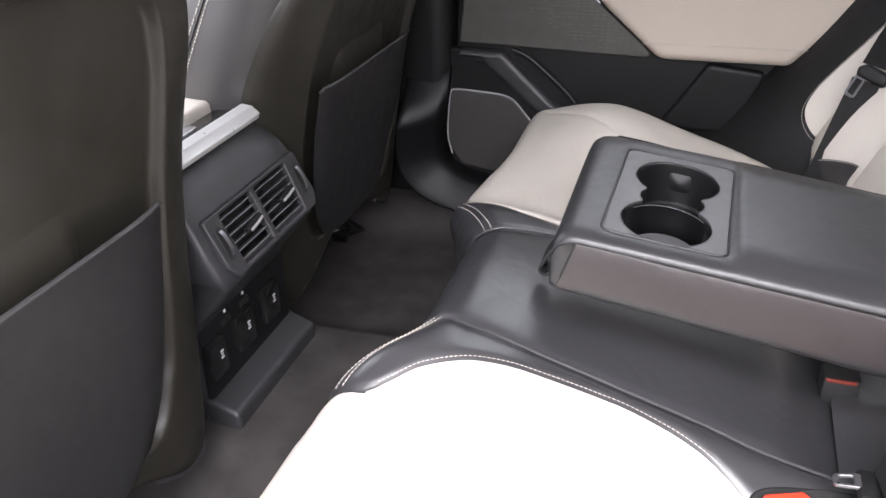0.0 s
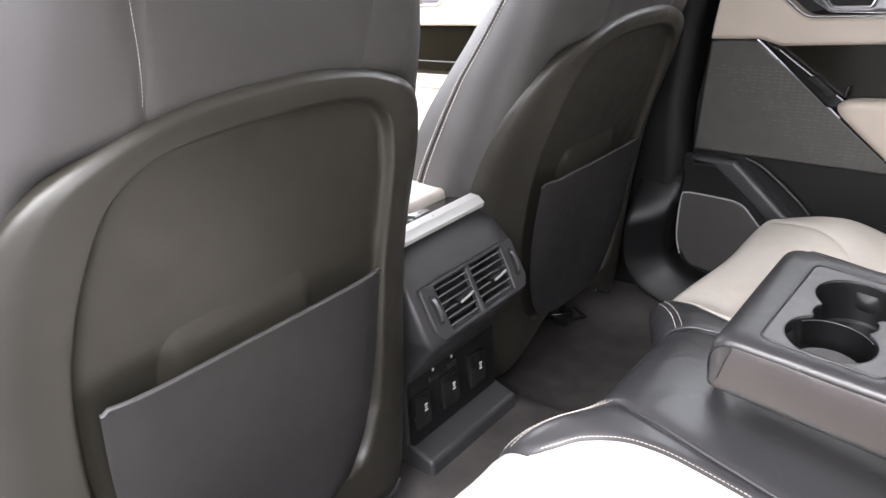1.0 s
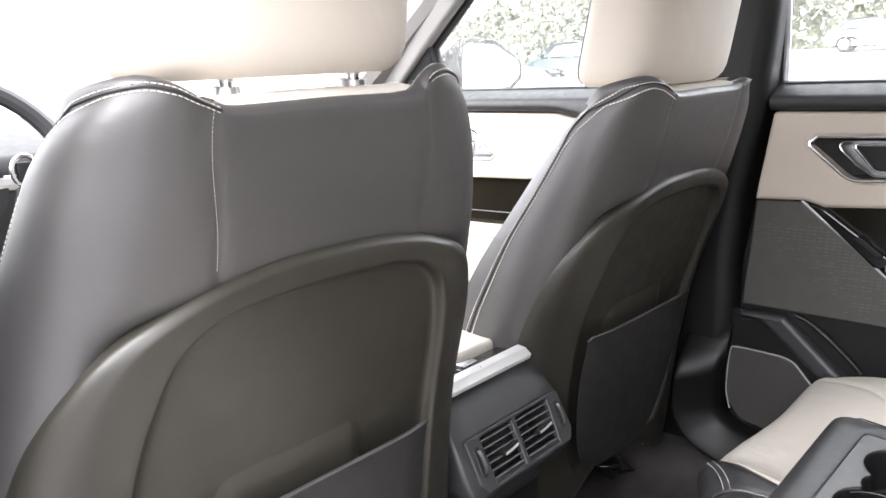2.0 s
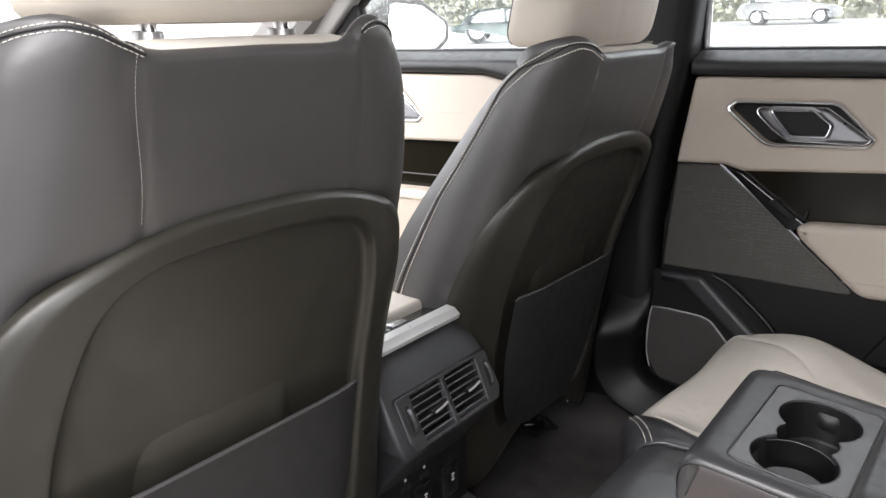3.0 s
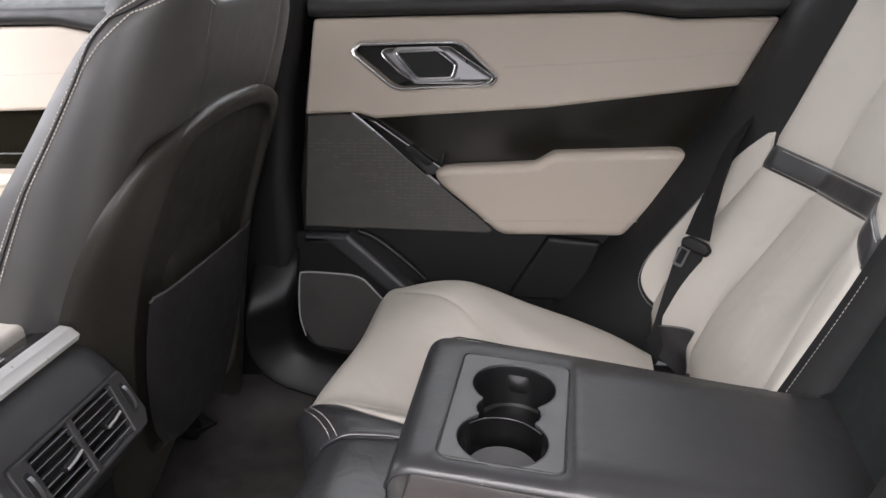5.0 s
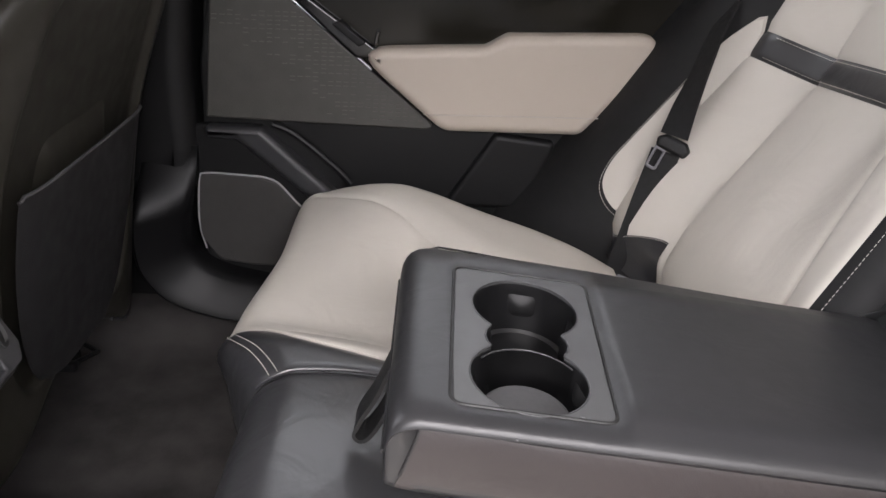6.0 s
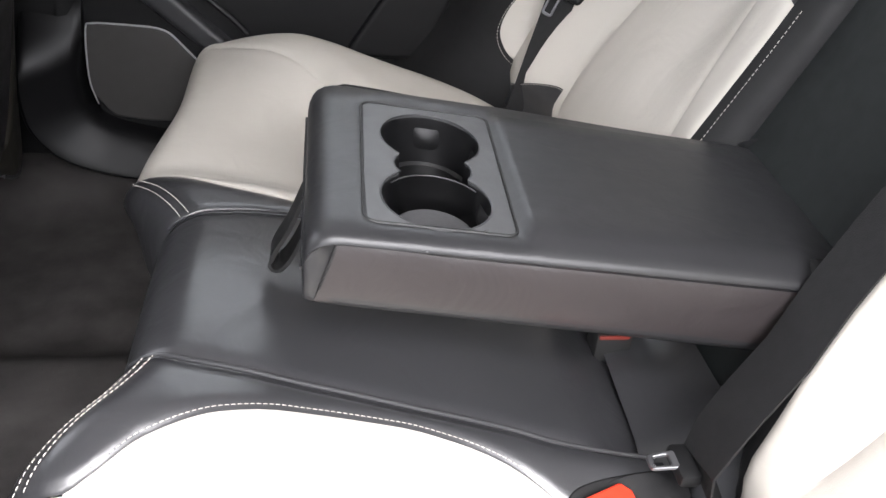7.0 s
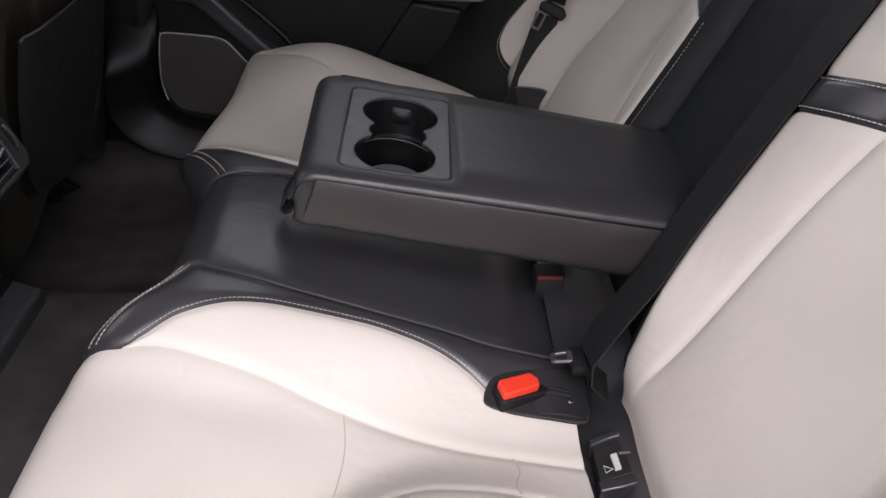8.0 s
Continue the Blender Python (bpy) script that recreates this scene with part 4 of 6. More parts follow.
def front_seat(yc, dx, dz, lean=0.0, slim=0.0):
    base = Vector((dx, yc, dz))
    seat = thing("front_seat", (-0.45 + dx, yc, 0.16), "front seat with black leather back, plastic back shell and cream headrest", "car seat", "front seats")

    def sh(bm, shoulder=False):
        for v in bm.verts:
            if shoulder and yc > 0 and v.co.y > 0.08 and v.co.z > 0.944:
                v.co.z = 0.944 + 0.4 * (v.co.z - 0.944)
            if shoulder and yc > 0 and v.co.y > 0.12:
                v.co.y -= 0.30 * (v.co.y - 0.12) * sstep(0.905, 0.948, v.co.z)
            if v.co.y < 0:
                v.co.y *= 1 - slim * sstep(0.60, 0.86, v.co.z)
            v.co.x += lean * (v.co.z - 0.57) + 0.012 * v.co.y
        bmesh.ops.translate(bm, verts=bm.verts, vec=base)
        return bm

    ks = [-1, -0.98, -0.94, -0.88, -0.82, -0.76] + span(-0.72, -0.38, 9) + [-0.365, -0.352, -0.345, -0.33] + span(-0.3, 0.3, 8) + [0.33, 0.345, 0.352] + span(0.38, 0.72, 9) + [0.76, 0.82, 0.88, 0.94, 0.98, 1]
    vs = span(0, 0.7, 16)[:-1] + span(0.7, 1, 22) + span(1, 2, 14)[1:]

    def seam_at(k, v):
        return 0.348 + (0.030 * sstep(0.80, 1.0, v) if k < 0 else 0.0)

    def groove(v, k):
        g = 0.0022 * math.exp(-((abs(k) - seam_at(k, v)) / 0.007) ** 2)
        return seat_skin(k, v) + Vector((-g, 0, -g * (v > 1)))
    back = part("back_cover", sh(grid(groove, vs, ks), True), SEATBACK, seat, "black leather cover with cream double stitching", angle=60)
    # cream front, with the strip that shows above the back
    zs = span(0.18, 0.952, 34)

    def front(z, e):
        a = (seat_half(z) - 0.012) * e
        dish = 0.035 * (1 - e ** 4) - 0.02 * (1 - e * e) * sstep(0.5, 0.9, z)
        zz = min(z, seat_top(a) - 0.012)
        return Vector((seat_back_x(z) - seat_front(z) - 0.015 * (1 - abs(e) ** 6) + dish * 0.4, a, zz))
    part("front_cushion", sh(grid(front, zs, span(-1, 1, 20), flip=True)), CREAM, seat, "cream leather seat front")
    es = span(-0.113, 0.113, 14)
    part("top_strip", sh(grid(lambda t, e: Vector((seat_back_x(0.950) - 0.012 - 0.085 * t, e, seat_top(e) - 0.001 + 0.008 * math.sin(math.pi * min(1, t * 1.1)))), span(0, 1, 8), es)), CREAM, seat, "cream leather strip along the top edge")
    # stitching: twin rows along the side edge and over the shoulder, single seams down the back
    for s in (1, -1):
        def edge_row(side, end):
            """A row up the side edge that bends over the shoulder to the middle seam."""
            pts = [seat_skin(s * interp(side, v), v) + Vector((0.0004, s * 0.0009, 0)) for v in span(0.25, 0.97, 70)]
            k1 = interp(side, 0.97)
            for q in range(1, 41):
                t = q / 40
                v = 0.97 + (end - 0.97) * sstep(0.0, 0.5, t)
                pts.append(seat_skin(s * (k1 + (0.365 - k1) * t), v) + Vector((0.0008, 0, 0.0009)))
            return pts
        outer_row, inner_row = [(0.25, 0.890), (0.7, 0.882), (0.85, 0.835), (0.97, 0.80)], [(0.25, 0.852), (0.7, 0.842), (0.85, 0.775), (0.97, 0.70)]
        mid_row = [(v, 0.5 * (k + j)) for (v, k), (v, j) in zip(outer_row, inner_row)]
        ends = (1.04, 0.992, 1.016) if yc > 0 else (1.16, 1.0, 1.08)
        if yc < 0:
            outer_row, inner_row, mid_row = [(0.25, 0.985), (0.97, 0.985)], [(0.25, 0.93), (0.97, 0.93)], [(0.25, 0.96), (0.97, 0.96)]
        for row, end in ((outer_row, ends[0]), (inner_row, ends[1])):
            part("edge_stitching", sh(stitches(edge_row(row, end), lambda p, s=s: Vector((0.35, s * 0.8, 0.1)) if p.z < 0.90 else Vector((0.75, s * 0.3, 0.55)), thick=0.0008 if yc > 0 else 0.00032), True), THREAD, back, "cream double stitching")
        part("edge_seam", sh(tube(edge_row(mid_row, ends[2]), 0.0011, n=6), True), SEAL, back)
        v0 = (0.93 if yc > 0 else 0.822) if s < 0 else 0.86
        bm = stitches([seat_skin(s * (seam_at(s, v0 + (1.0 - v0) * q / 20) + 0.008), v0 + (1.0 - v0) * q / 20) + Vector((0.0006, 0, 0)) for q in range(21)], (1, 0, 0.2), step=0.0036, length=0.0026, thick=0.00012 if s < 0 else 0.00018)
        part("seam_stitching", sh(bm), THREAD if s < 0 else YARN, back)

    # plastic back shell with a sunken field
    outer, inner = smooth_loop(SHELL_OUT), smooth_loop(SHELL_IN)
    centre = Vector((0.0, 0.52))

    def shell_p(p, lift):
        return Vector((seat_back_x(p.y) + lift - wrap(p.x), p.x, p.y))
    n = len(outer)
    rows = [(0.0, -0.014), (0.0, -0.001), (0.03, 0.003), (0.10, 0.0065), (0.20, 0.0098), (0.27, 0.0110), (0.50, 0.0112), (0.73, 0.0112), (0.79, 0.0110), (0.815, 0.0102), (0.835, 0.0082), (0.855, 0.0046), (0.875, 0.0010), (0.90, -0.0012), (1.0, -0.0022), (1.03, -0.0022), (1.06, -0.0022)]
    bm = bmesh.new()
    rings = []
    for t, lift in rows:
        ring = []
        for a, b in zip(outer, inner):
            p = a + (b - a) * min(t, 1.0)
            if t > 1:
                p = b + (centre - b) * (t - 1)
            ring.append(bm.verts.new(shell_p(p, lift)))
        rings.append(ring)
    for f in (0.3, 0.6, 0.85):
        rings.append([bm.verts.new(shell_p(b + (centre - b) * (0.06 + f * 0.94), -0.0022 + 0.002 * f)) for b in inner])
    for lo, hi in zip(rings, rings[1:]):
        for i in range(n):
            j = (i + 1) % n
            bm.faces.new((lo[i], lo[j], hi[j], hi[i]))
    bm.faces.new(rings[-1])
    bmesh.ops.recalc_face_normals(bm, faces=bm.faces)
    shell = part("back_shell", sh(bm), SHELL, seat, "brown-black plastic back shell with a sunken field", angle=60)
    hem = soft_path([(0.120, 0.2715), (0.150, 0.2530), (0.178, 0.2405), (0.203, 0.2375), (0.217, 0.2440)], 5)
    part("lower_hem", sh(tube([shell_p(Vector(p), 0.0035) for p in hem], 0.0028, n=8)), CONSOLE, shell, "grey edge along the foot of the shell")
    # map pocket: a bowed panel, open at the top
    def pocket(v, e):
        z = 0.312 + 0.263 * v
        w = interp([(0.312, 0.085), (0.323, 0.108), (0.345, 0.127), (0.38, 0.145), (0.44, 0.161), (0.50, 0.168), (0.575, 0.171)], z)
        bow = 0.022 + 0.010 * (1 - abs(e) ** 8) + 0.004 * v
        return Vector((seat_back_x(z) - 0.012 + bow - wrap(e * w) * 0.6, e * w, z - 0.004 * (abs(e) > 0.97)))
    es = [-1, -0.985, -0.96, -0.92] + span(-0.85, 0.85, 16) + [0.92, 0.96, 0.985, 1]
    bm = grid(pocket, span(0, 1, 14), es)
    bmesh.ops.solidify(bm, geom=bm.faces[:], thickness=0.004)
    bmesh.ops.recalc_face_normals(bm, faces=bm.faces)
    pk = part("map_pocket", sh(bm), POCKET, seat, "grey leatherette map pocket")
    lip = [pocket(1.0, e) + Vector((0.0, 0, 0.0005)) for e in es]
    part("pocket_lip", sh(tube(lip, 0.0023, n=8)), POCKET, pk, "rounded pocket lip")
    # soft raised panel that fills the field above the pocket
    def swell(z, e):
        side = sstep(-0.118, -0.080, e) * (1 - sstep(0.060, 0.090, e))
        return Vector((seat_back_x(z) - wrap(e) - 0.0042 + 0.014 * side * (1 - sstep(0.550, 0.640, z)), e, z))
    part("raised_panel", sh(grid(swell, span(0.42, 0.75, 30), span(-0.135, 0.10, 60))), SHELL, shell, angle=60)
    # headrest and posts
    def head(a, z):
        """Rounded block: a angle round, z height 0..1."""
        c, s = math.cos(a), math.sin(a)
        p = 0.36
        e = math.copysign(abs(c) ** p, c)
        d = math.copysign(abs(s) ** p, s)
        end = 1 - (abs(2 * z - 1)) ** 13 * 0.15
        return Vector((-0.146 - 0.078 * d * end + 0.05 * (z - 0.3) - 0.022 * (e * e) * (d < 0), 0.144 * e * end * (1 - 0.06 * z), (0.963 if yc < 0 else 0.953) + 0.225 * z))
    angs = span(0, 2 * math.pi, 48)
    bm = grid(lambda z, a: head(a, z), [0, 0.006, 0.02, 0.05, 0.1, 0.2, 0.35, 0.5, 0.65, 0.8, 0.9, 0.95, 0.98, 0.994, 1], angs)
    bmesh.ops.remove_doubles(bm, verts=bm.verts, dist=1e-6)
    bmesh.ops.holes_fill(bm, edges=[e for e in bm.edges if e.is_boundary])
    bmesh.ops.recalc_face_normals(bm, faces=bm.faces)
    hr = part("headrest", sh(bm), HEADREST, seat, "cream leather headrest", angle=50)
    part("headrest_seam", sh(tube([head(2.45, z) + Vector((-0.0004, -0.0004, 0)) for z in span(0.02, 0.98, 24)], 0.0012, n=5)), POCKET, hr)
    for e in (-0.073, 0.073):
        post = part("headrest_post", sh(tube([(-0.128, e, 0.930), (-0.126, e, 0.975)], 0.0072, n=12)), CHROME, seat, "chrome headrest post")
        part("post_collar", sh(tube([(-0.1285, e, 0.9435), (-0.1275, e, 0.957)], 0.0125, n=16)), STEEL, post, "ribbed metal post guide")
    # seat squab, base and rails
    bm = box((-0.86, -0.25, 0.33), (-0.36, 0.25, 0.47), 0.05, seg=5)
    part("squab", sh(bm), CREAM, seat, "cream leather seat cushion")
    part("base", sh(box((-0.82, -0.21, 0.22 - dz), (-0.36, 0.21, 0.34), 0.02)), TRIM, seat, "black seat base")
    for e in (-0.18, 0.18):
        rail = part("rail", sh(box((-0.88, e - 0.022, 0.155 - dz), (-0.405, e + 0.022, 0.20 - dz), 0.006)), TRIM, seat, "black seat rail")
        part("rail_bolt", sh(tube([(-0.408, e, 0.185 - dz), (-0.398, e, 0.185 - dz)], 0.007, n=10)), CHROME, rail, "bright bolt head")
        foot = rounded([(-0.415, e - 0.020), (-0.400, e + 0.024), (-0.352, e + 0.028), (-0.330, e + 0.010), (-0.345, e - 0.012), (-0.362, e - 0.024)], 0.008, 4)
        bracket = part("rail_bracket", sh(pad(foot, lambda u, v, h: (u, v, 0.160 - dz + h + 0.35 * max(0.0, -0.365 - u)), 0.014, 0.004)), PIANO, rail, "gloss black rail bracket")
        for u, v, r in ((-0.380, e + 0.012, 0.0055), (-0.351, e + 0.019, 0.0045), (-0.3565, e - 0.012, 0.0035)):
            part("bracket_bolt", sh(tube([(u, v, 0.166 - dz), (u, v, 0.181 - dz + 0.35 * max(0.0, -0.365 - u))], r, n=10)), CHROME, bracket, "bright bolt head")
        part("connector", sh(box((-0.352, e - 0.036, 0.158 - dz), (-0.322, e - 0.020, 0.172 - dz), 0.003)), TRIM, rail, "black plug")
        part("cable", sh(tube([(-0.40, e + 0.03, 0.19 - dz), (-0.35, e + 0.045, 0.165 - dz), (-0.31, e + 0.02, 0.162 - dz), (-0.33, e - 0.02, 0.166 - dz), (-0.39, e - 0.04, 0.17 - dz)], 0.004, n=6)), TRIM, rail, "black cable")
    return seat


front_seat(0.362, 0.0, 0.0)
front_seat(-0.392, 0.033, 0.031, -0.089, 0.09)


# ---- rear bench ----
def ridge(u):
    return interp([(0.0, 0.440), (0.06, 0.448), (0.12, 0.444), (0.20, 0.428), (0.30, 0.406), (0.40, 0.386), (0.50, 0.374)], u)


def pan(u):
    return interp([(0.0, 0.408), (0.05, 0.412), (0.12, 0.400), (0.24, 0.372), (0.33, 0.358), (0.41, 0.348), (0.50, 0.342)], u)


def outer_roll(u):
    return interp([(0.0, 0.405), (0.05, 0.420), (0.09, 0.434), (0.13, 0.444), (0.17, 0.449), (0.21, 0.447), (0.326, 0.424), (0.41, 0.397), (0.50, 0.352)], u)


def front_x(y):
    return 0.045 * (1 - sstep(0.08, 0.205, abs(y))) - 0.013 * sstep(0.13, 0.22, abs(y)) - 0.010 * sstep(0.20, 0.28, -y) + 0.022 * sstep(0.26, 0.50, y)


O_SEAM = [(-0.30, 0.60), (0.03, 0.618), (0.06, 0.605), (0.09, 0.580), (0.14, 0.548), (0.178, 0.515), (0.212, 0.468), (0.25, 0.412), (0.28, 0.382), (0.33, 0.358), (0.41, 0.348), (0.52, 0.348)]


def cushion_height(u, y):
    a = abs(y)
    h = ridge(u) + (pan(u) - ridge(u)) * sstep(0.145, 0.265, a)
    edge = interp(O_SEAM, u)
    h += (outer_roll(u) - h) * sstep(edge - 0.085 - 0.15 * (1 - sstep(0.10, 0.21, u)), min(edge + 0.06, 0.60), a)
    return h


def cushion(u, y, dip=0.0):
    """The upholstered surface of the bench: u runs up the front and then back; y across."""
    xf, r = front_x(y), 0.050 - 0.010 * sstep(0.15, 0.22, abs(y))
    uf = xf + r
    if u >= uf:
        return Vector((u, y, cushion_height(u, y) - dip))
    a = (uf - u) / r
    top = cushion_height(uf, y)
    if a <= 1.45:
        return Vector((xf + r - (r - dip) * math.sin(a) , y, top - r + (r - dip) * math.cos(a)))
    e = (a - 1.45) * r
    p = Vector((xf + r - r * math.sin(1.45), y, top - r + r * math.cos(1.45)))
    return p + Vector(((0.12 + 0.30 * sstep(0.13, 0.2, abs(y))) * e + dip - 0.012 * math.sin(math.pi * min(1.0, e / 0.09)) * (1 - sstep(0.13, 0.2, abs(y))), 0, -e))


C_SEAM = [(-0.30, 0.098), (0.03, 0.098), (0.068, 0.1), (0.1, 0.108), (0.166, 0.119), (0.262, 0.131), (0.352, 0.143), (0.39, 0.152), (0.47, 0.162), (0.52, 0.165)]
B_SEAM = [(-0.30, 0.2165), (0.03, 0.2135), (0.05, 0.202), (0.08, 0.178), (0.13, 0.157), (0.18, 0.150), (0.26, 0.152), (0.31, 0.161), (0.345, 0.173), (0.37, 0.188), (0.39, 0.204), (0.41, 0.216), (0.52, 0.225)]
M_SEAM = [(-0.30, 0.2165), (0.03, 0.2145), (0.06, 0.212), (0.15, 0.222), (0.24, 0.244), (0.33, 0.267), (0.41, 0.277), (0.52, 0.287)]
X_EDGE = [(-0.30, 0.615), (0.0, 0.63), (0.1, 0.645), (0.3, 0.635), (0.52, 0.60)]
US = span(-0.20, 0.02, 22)[:-1] + span(0.02, 0.13, 16)[:-1] + span(0.13, 0.478, 26)


def strip(lo, hi, side, us, n=10, depth=0.0035, drop=0.0):
    """A panel of leather between two seam lines, pulled down along both."""
    ts = seamed(n)

    def fn(u, t):
        a, b = interp(lo, u), interp(hi, u)
        y = a + (b - a) * t
        d = min(t, 1 - t) * abs(b - a)
        dip = depth * math.exp(-(d / 0.006) ** 2)
        p = cushion(u, side * y, dip)
        if drop:
            k = sstep(0.55, 1.0, t)
            p.z -= drop * k * k
        return p
    return grid(fn, us, ts, flip=(side < 0))


def on_cushion(table, side, us, lift=0.0006, shift=0.0):
    return [cushion(u, side * (interp(table, u) + shift), -lift) for u in us]


def cush_up(p):
    return Vector((-0.75 if p.x < 0.03 else -0.2, 0, 0.8))


bench = thing("rear_bench", (0.3, 0.0, 0.16), "rear bench seat in cream and black leather with stitched seams", "car seat")
mid_us = span(-0.20, 0.02, 22)[:-1] + span(0.02, 0.13, 16)[:-1] + span(0.13, 0.53, 30)
ts = seamed(16)


def middle(u, t):
    w = interp(C_SEAM, u)
    y = -w + 2 * w * t
    d = min(t, 1 - t) * 2 * w
    p = cushion(u, y, 0.004 * math.exp(-(d / 0.006) ** 2))
    p.z += 0.004 * math.sin(math.pi * t) - 0.05 * sstep(0.40, 0.53, u)
    return p


centre = part("centre_cushion", grid(middle, mid_us, ts), BLACK, bench, "smooth black leather centre seat cushion")
for s in (1, -1):
    wedge = part("inner_wedge", strip(C_SEAM, B_SEAM, s, US, 8), BLACK, bench, "black leather wedge panel")
    roll = part("inner_bolster", strip(B_SEAM, M_SEAM, s, [u for u in US if u > 0.028], 10), CREAM, bench, "cream leather inner bolster")
    seat = part("seat_panel", strip(M_SEAM, O_SEAM, s, US, 18, 0.003), CREAM, bench, "cream leather seat panel")
    outer = part("outer_bolster", strip(O_SEAM, X_EDGE, s, US, 12, 0.003, drop=0.15), CREAM, bench, "raised cream leather outer bolster")
    us = span(0.045, 0.382, 60)
    part("seam_stitching", stitches(on_cushion(B_SEAM, s, us, 0.0004, -0.0018), cush_up, step=0.0046, length=0.0034, thick=0.00028), THREAD, wedge, "cream stitching")
    # twin rows climbing the front edge of the wedge
    for off in (0.003, 0.0125):
        pts = []
        for q in range(24):
            t = q / 23
            y = 0.208 + (0.100 - 0.208) * t
            u = front_x(y) + 0.008 + 0.014 * t + off
            pts.append(cushion(u, s * y, -0.0006))
        part("edge_stitching", stitches(pts, cush_up), THREAD, wedge, "cream double stitching")
    for uc, y0, y1 in ((0.245, 0.249, 0.412), (0.408, 0.279, 0.346)):
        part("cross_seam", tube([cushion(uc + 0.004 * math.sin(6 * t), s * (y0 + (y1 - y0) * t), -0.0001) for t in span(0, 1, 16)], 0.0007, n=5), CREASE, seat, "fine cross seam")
# rounded piping where the centre cushion meets the wedges
for s in (1, -1):
    part("piping", tube(on_cushion(C_SEAM, s, span(0.05, 0.47, 60), 0.0002), 0.0018, n=8), BLACK, centre)

# backrests: inner edges beside the armrest recess, outer edges towards the doors
Y_IN = {1: 0.124, -1: 0.200}
BACK = 0.446


def rest_x(z):
    return 0.537 + BACK * (z - 0.43)


def crease_at(z, side=1):
    """How far from the inner edge the bolster meets the main panel."""
    return 0.032 + 0.19 * (z - 0.43) if side > 0 else 0.045 + 0.14 * (z - 0.43) + 0.013 * sstep(0.44, 0.56, z)


def rest(side, q, z, out=0.0):
    """Front of a backrest: q metres from its inner edge outwards, at height z."""
    qo = 0.325 if side > 0 else 0.30
    qk = crease_at(z, side)
    high, fall, deep, reach = (0.010, 1.5, 0.036, 0.15) if side > 0 else (0.023, 1.25, 0.028, 0.20)
    b = high * max(0.0, 1 - (q / qk) ** fall) * sstep(0.36, 0.50, z) * (1 - 0.60 * sstep(0.44, 0.66, z))
    b += 0.050 * sstep(qo, qo + 0.10, q)
    b -= 0.004 * math.exp(-((q - qo) / 0.007) ** 2) + 0.003 * math.exp(-((q - qk) / 0.005) ** 2) * sstep(0.40, 0.46, z)
    b -= deep * sstep(0.45, 0.70, z) * sstep(0.04, reach, q)
    b += 0.004 * math.sin(math.pi * min(1, max(0, (q - qk) / max(0.05, qo - qk)))) * sstep(0.4, 0.5, z)
    b -= 0.020 * sstep(0.41, 0.365, z)
    edge = max(0.0, 0.010 - q)
    b -= edge * edge * 30
    b += out
    inward = 0.020 * sstep(0.46, 0.66, z) + 0.013 * sstep(0.44, 0.56, z) if side < 0 else 0.0
    return Vector((rest_x(z) - b * 0.913, side * (Y_IN[side] + q - inward), z + b * 0.407))


def band_drop(q):
    """The cross band turns down over the inner bolster."""
    return 0.030 * (1 - min(1.0, q / 0.095)) + 0.09 * max(0.0, q - 0.095)


PS = [0, 0.04, 0.09, 0.15] + span(0.22, 0.88, 12) + [0.93, 0.97, 1.0, 1.01, 1.025, 1.045] + span(1.07, 2.0, 40)


def across_rest(p, z, side):
    """p from the inner edge (0) over the crease (1) to the outer edge (2), in metres."""
    k = crease_at(z, side)
    return p * k if p <= 1 else k + (p - 1) * (0.44 - k)

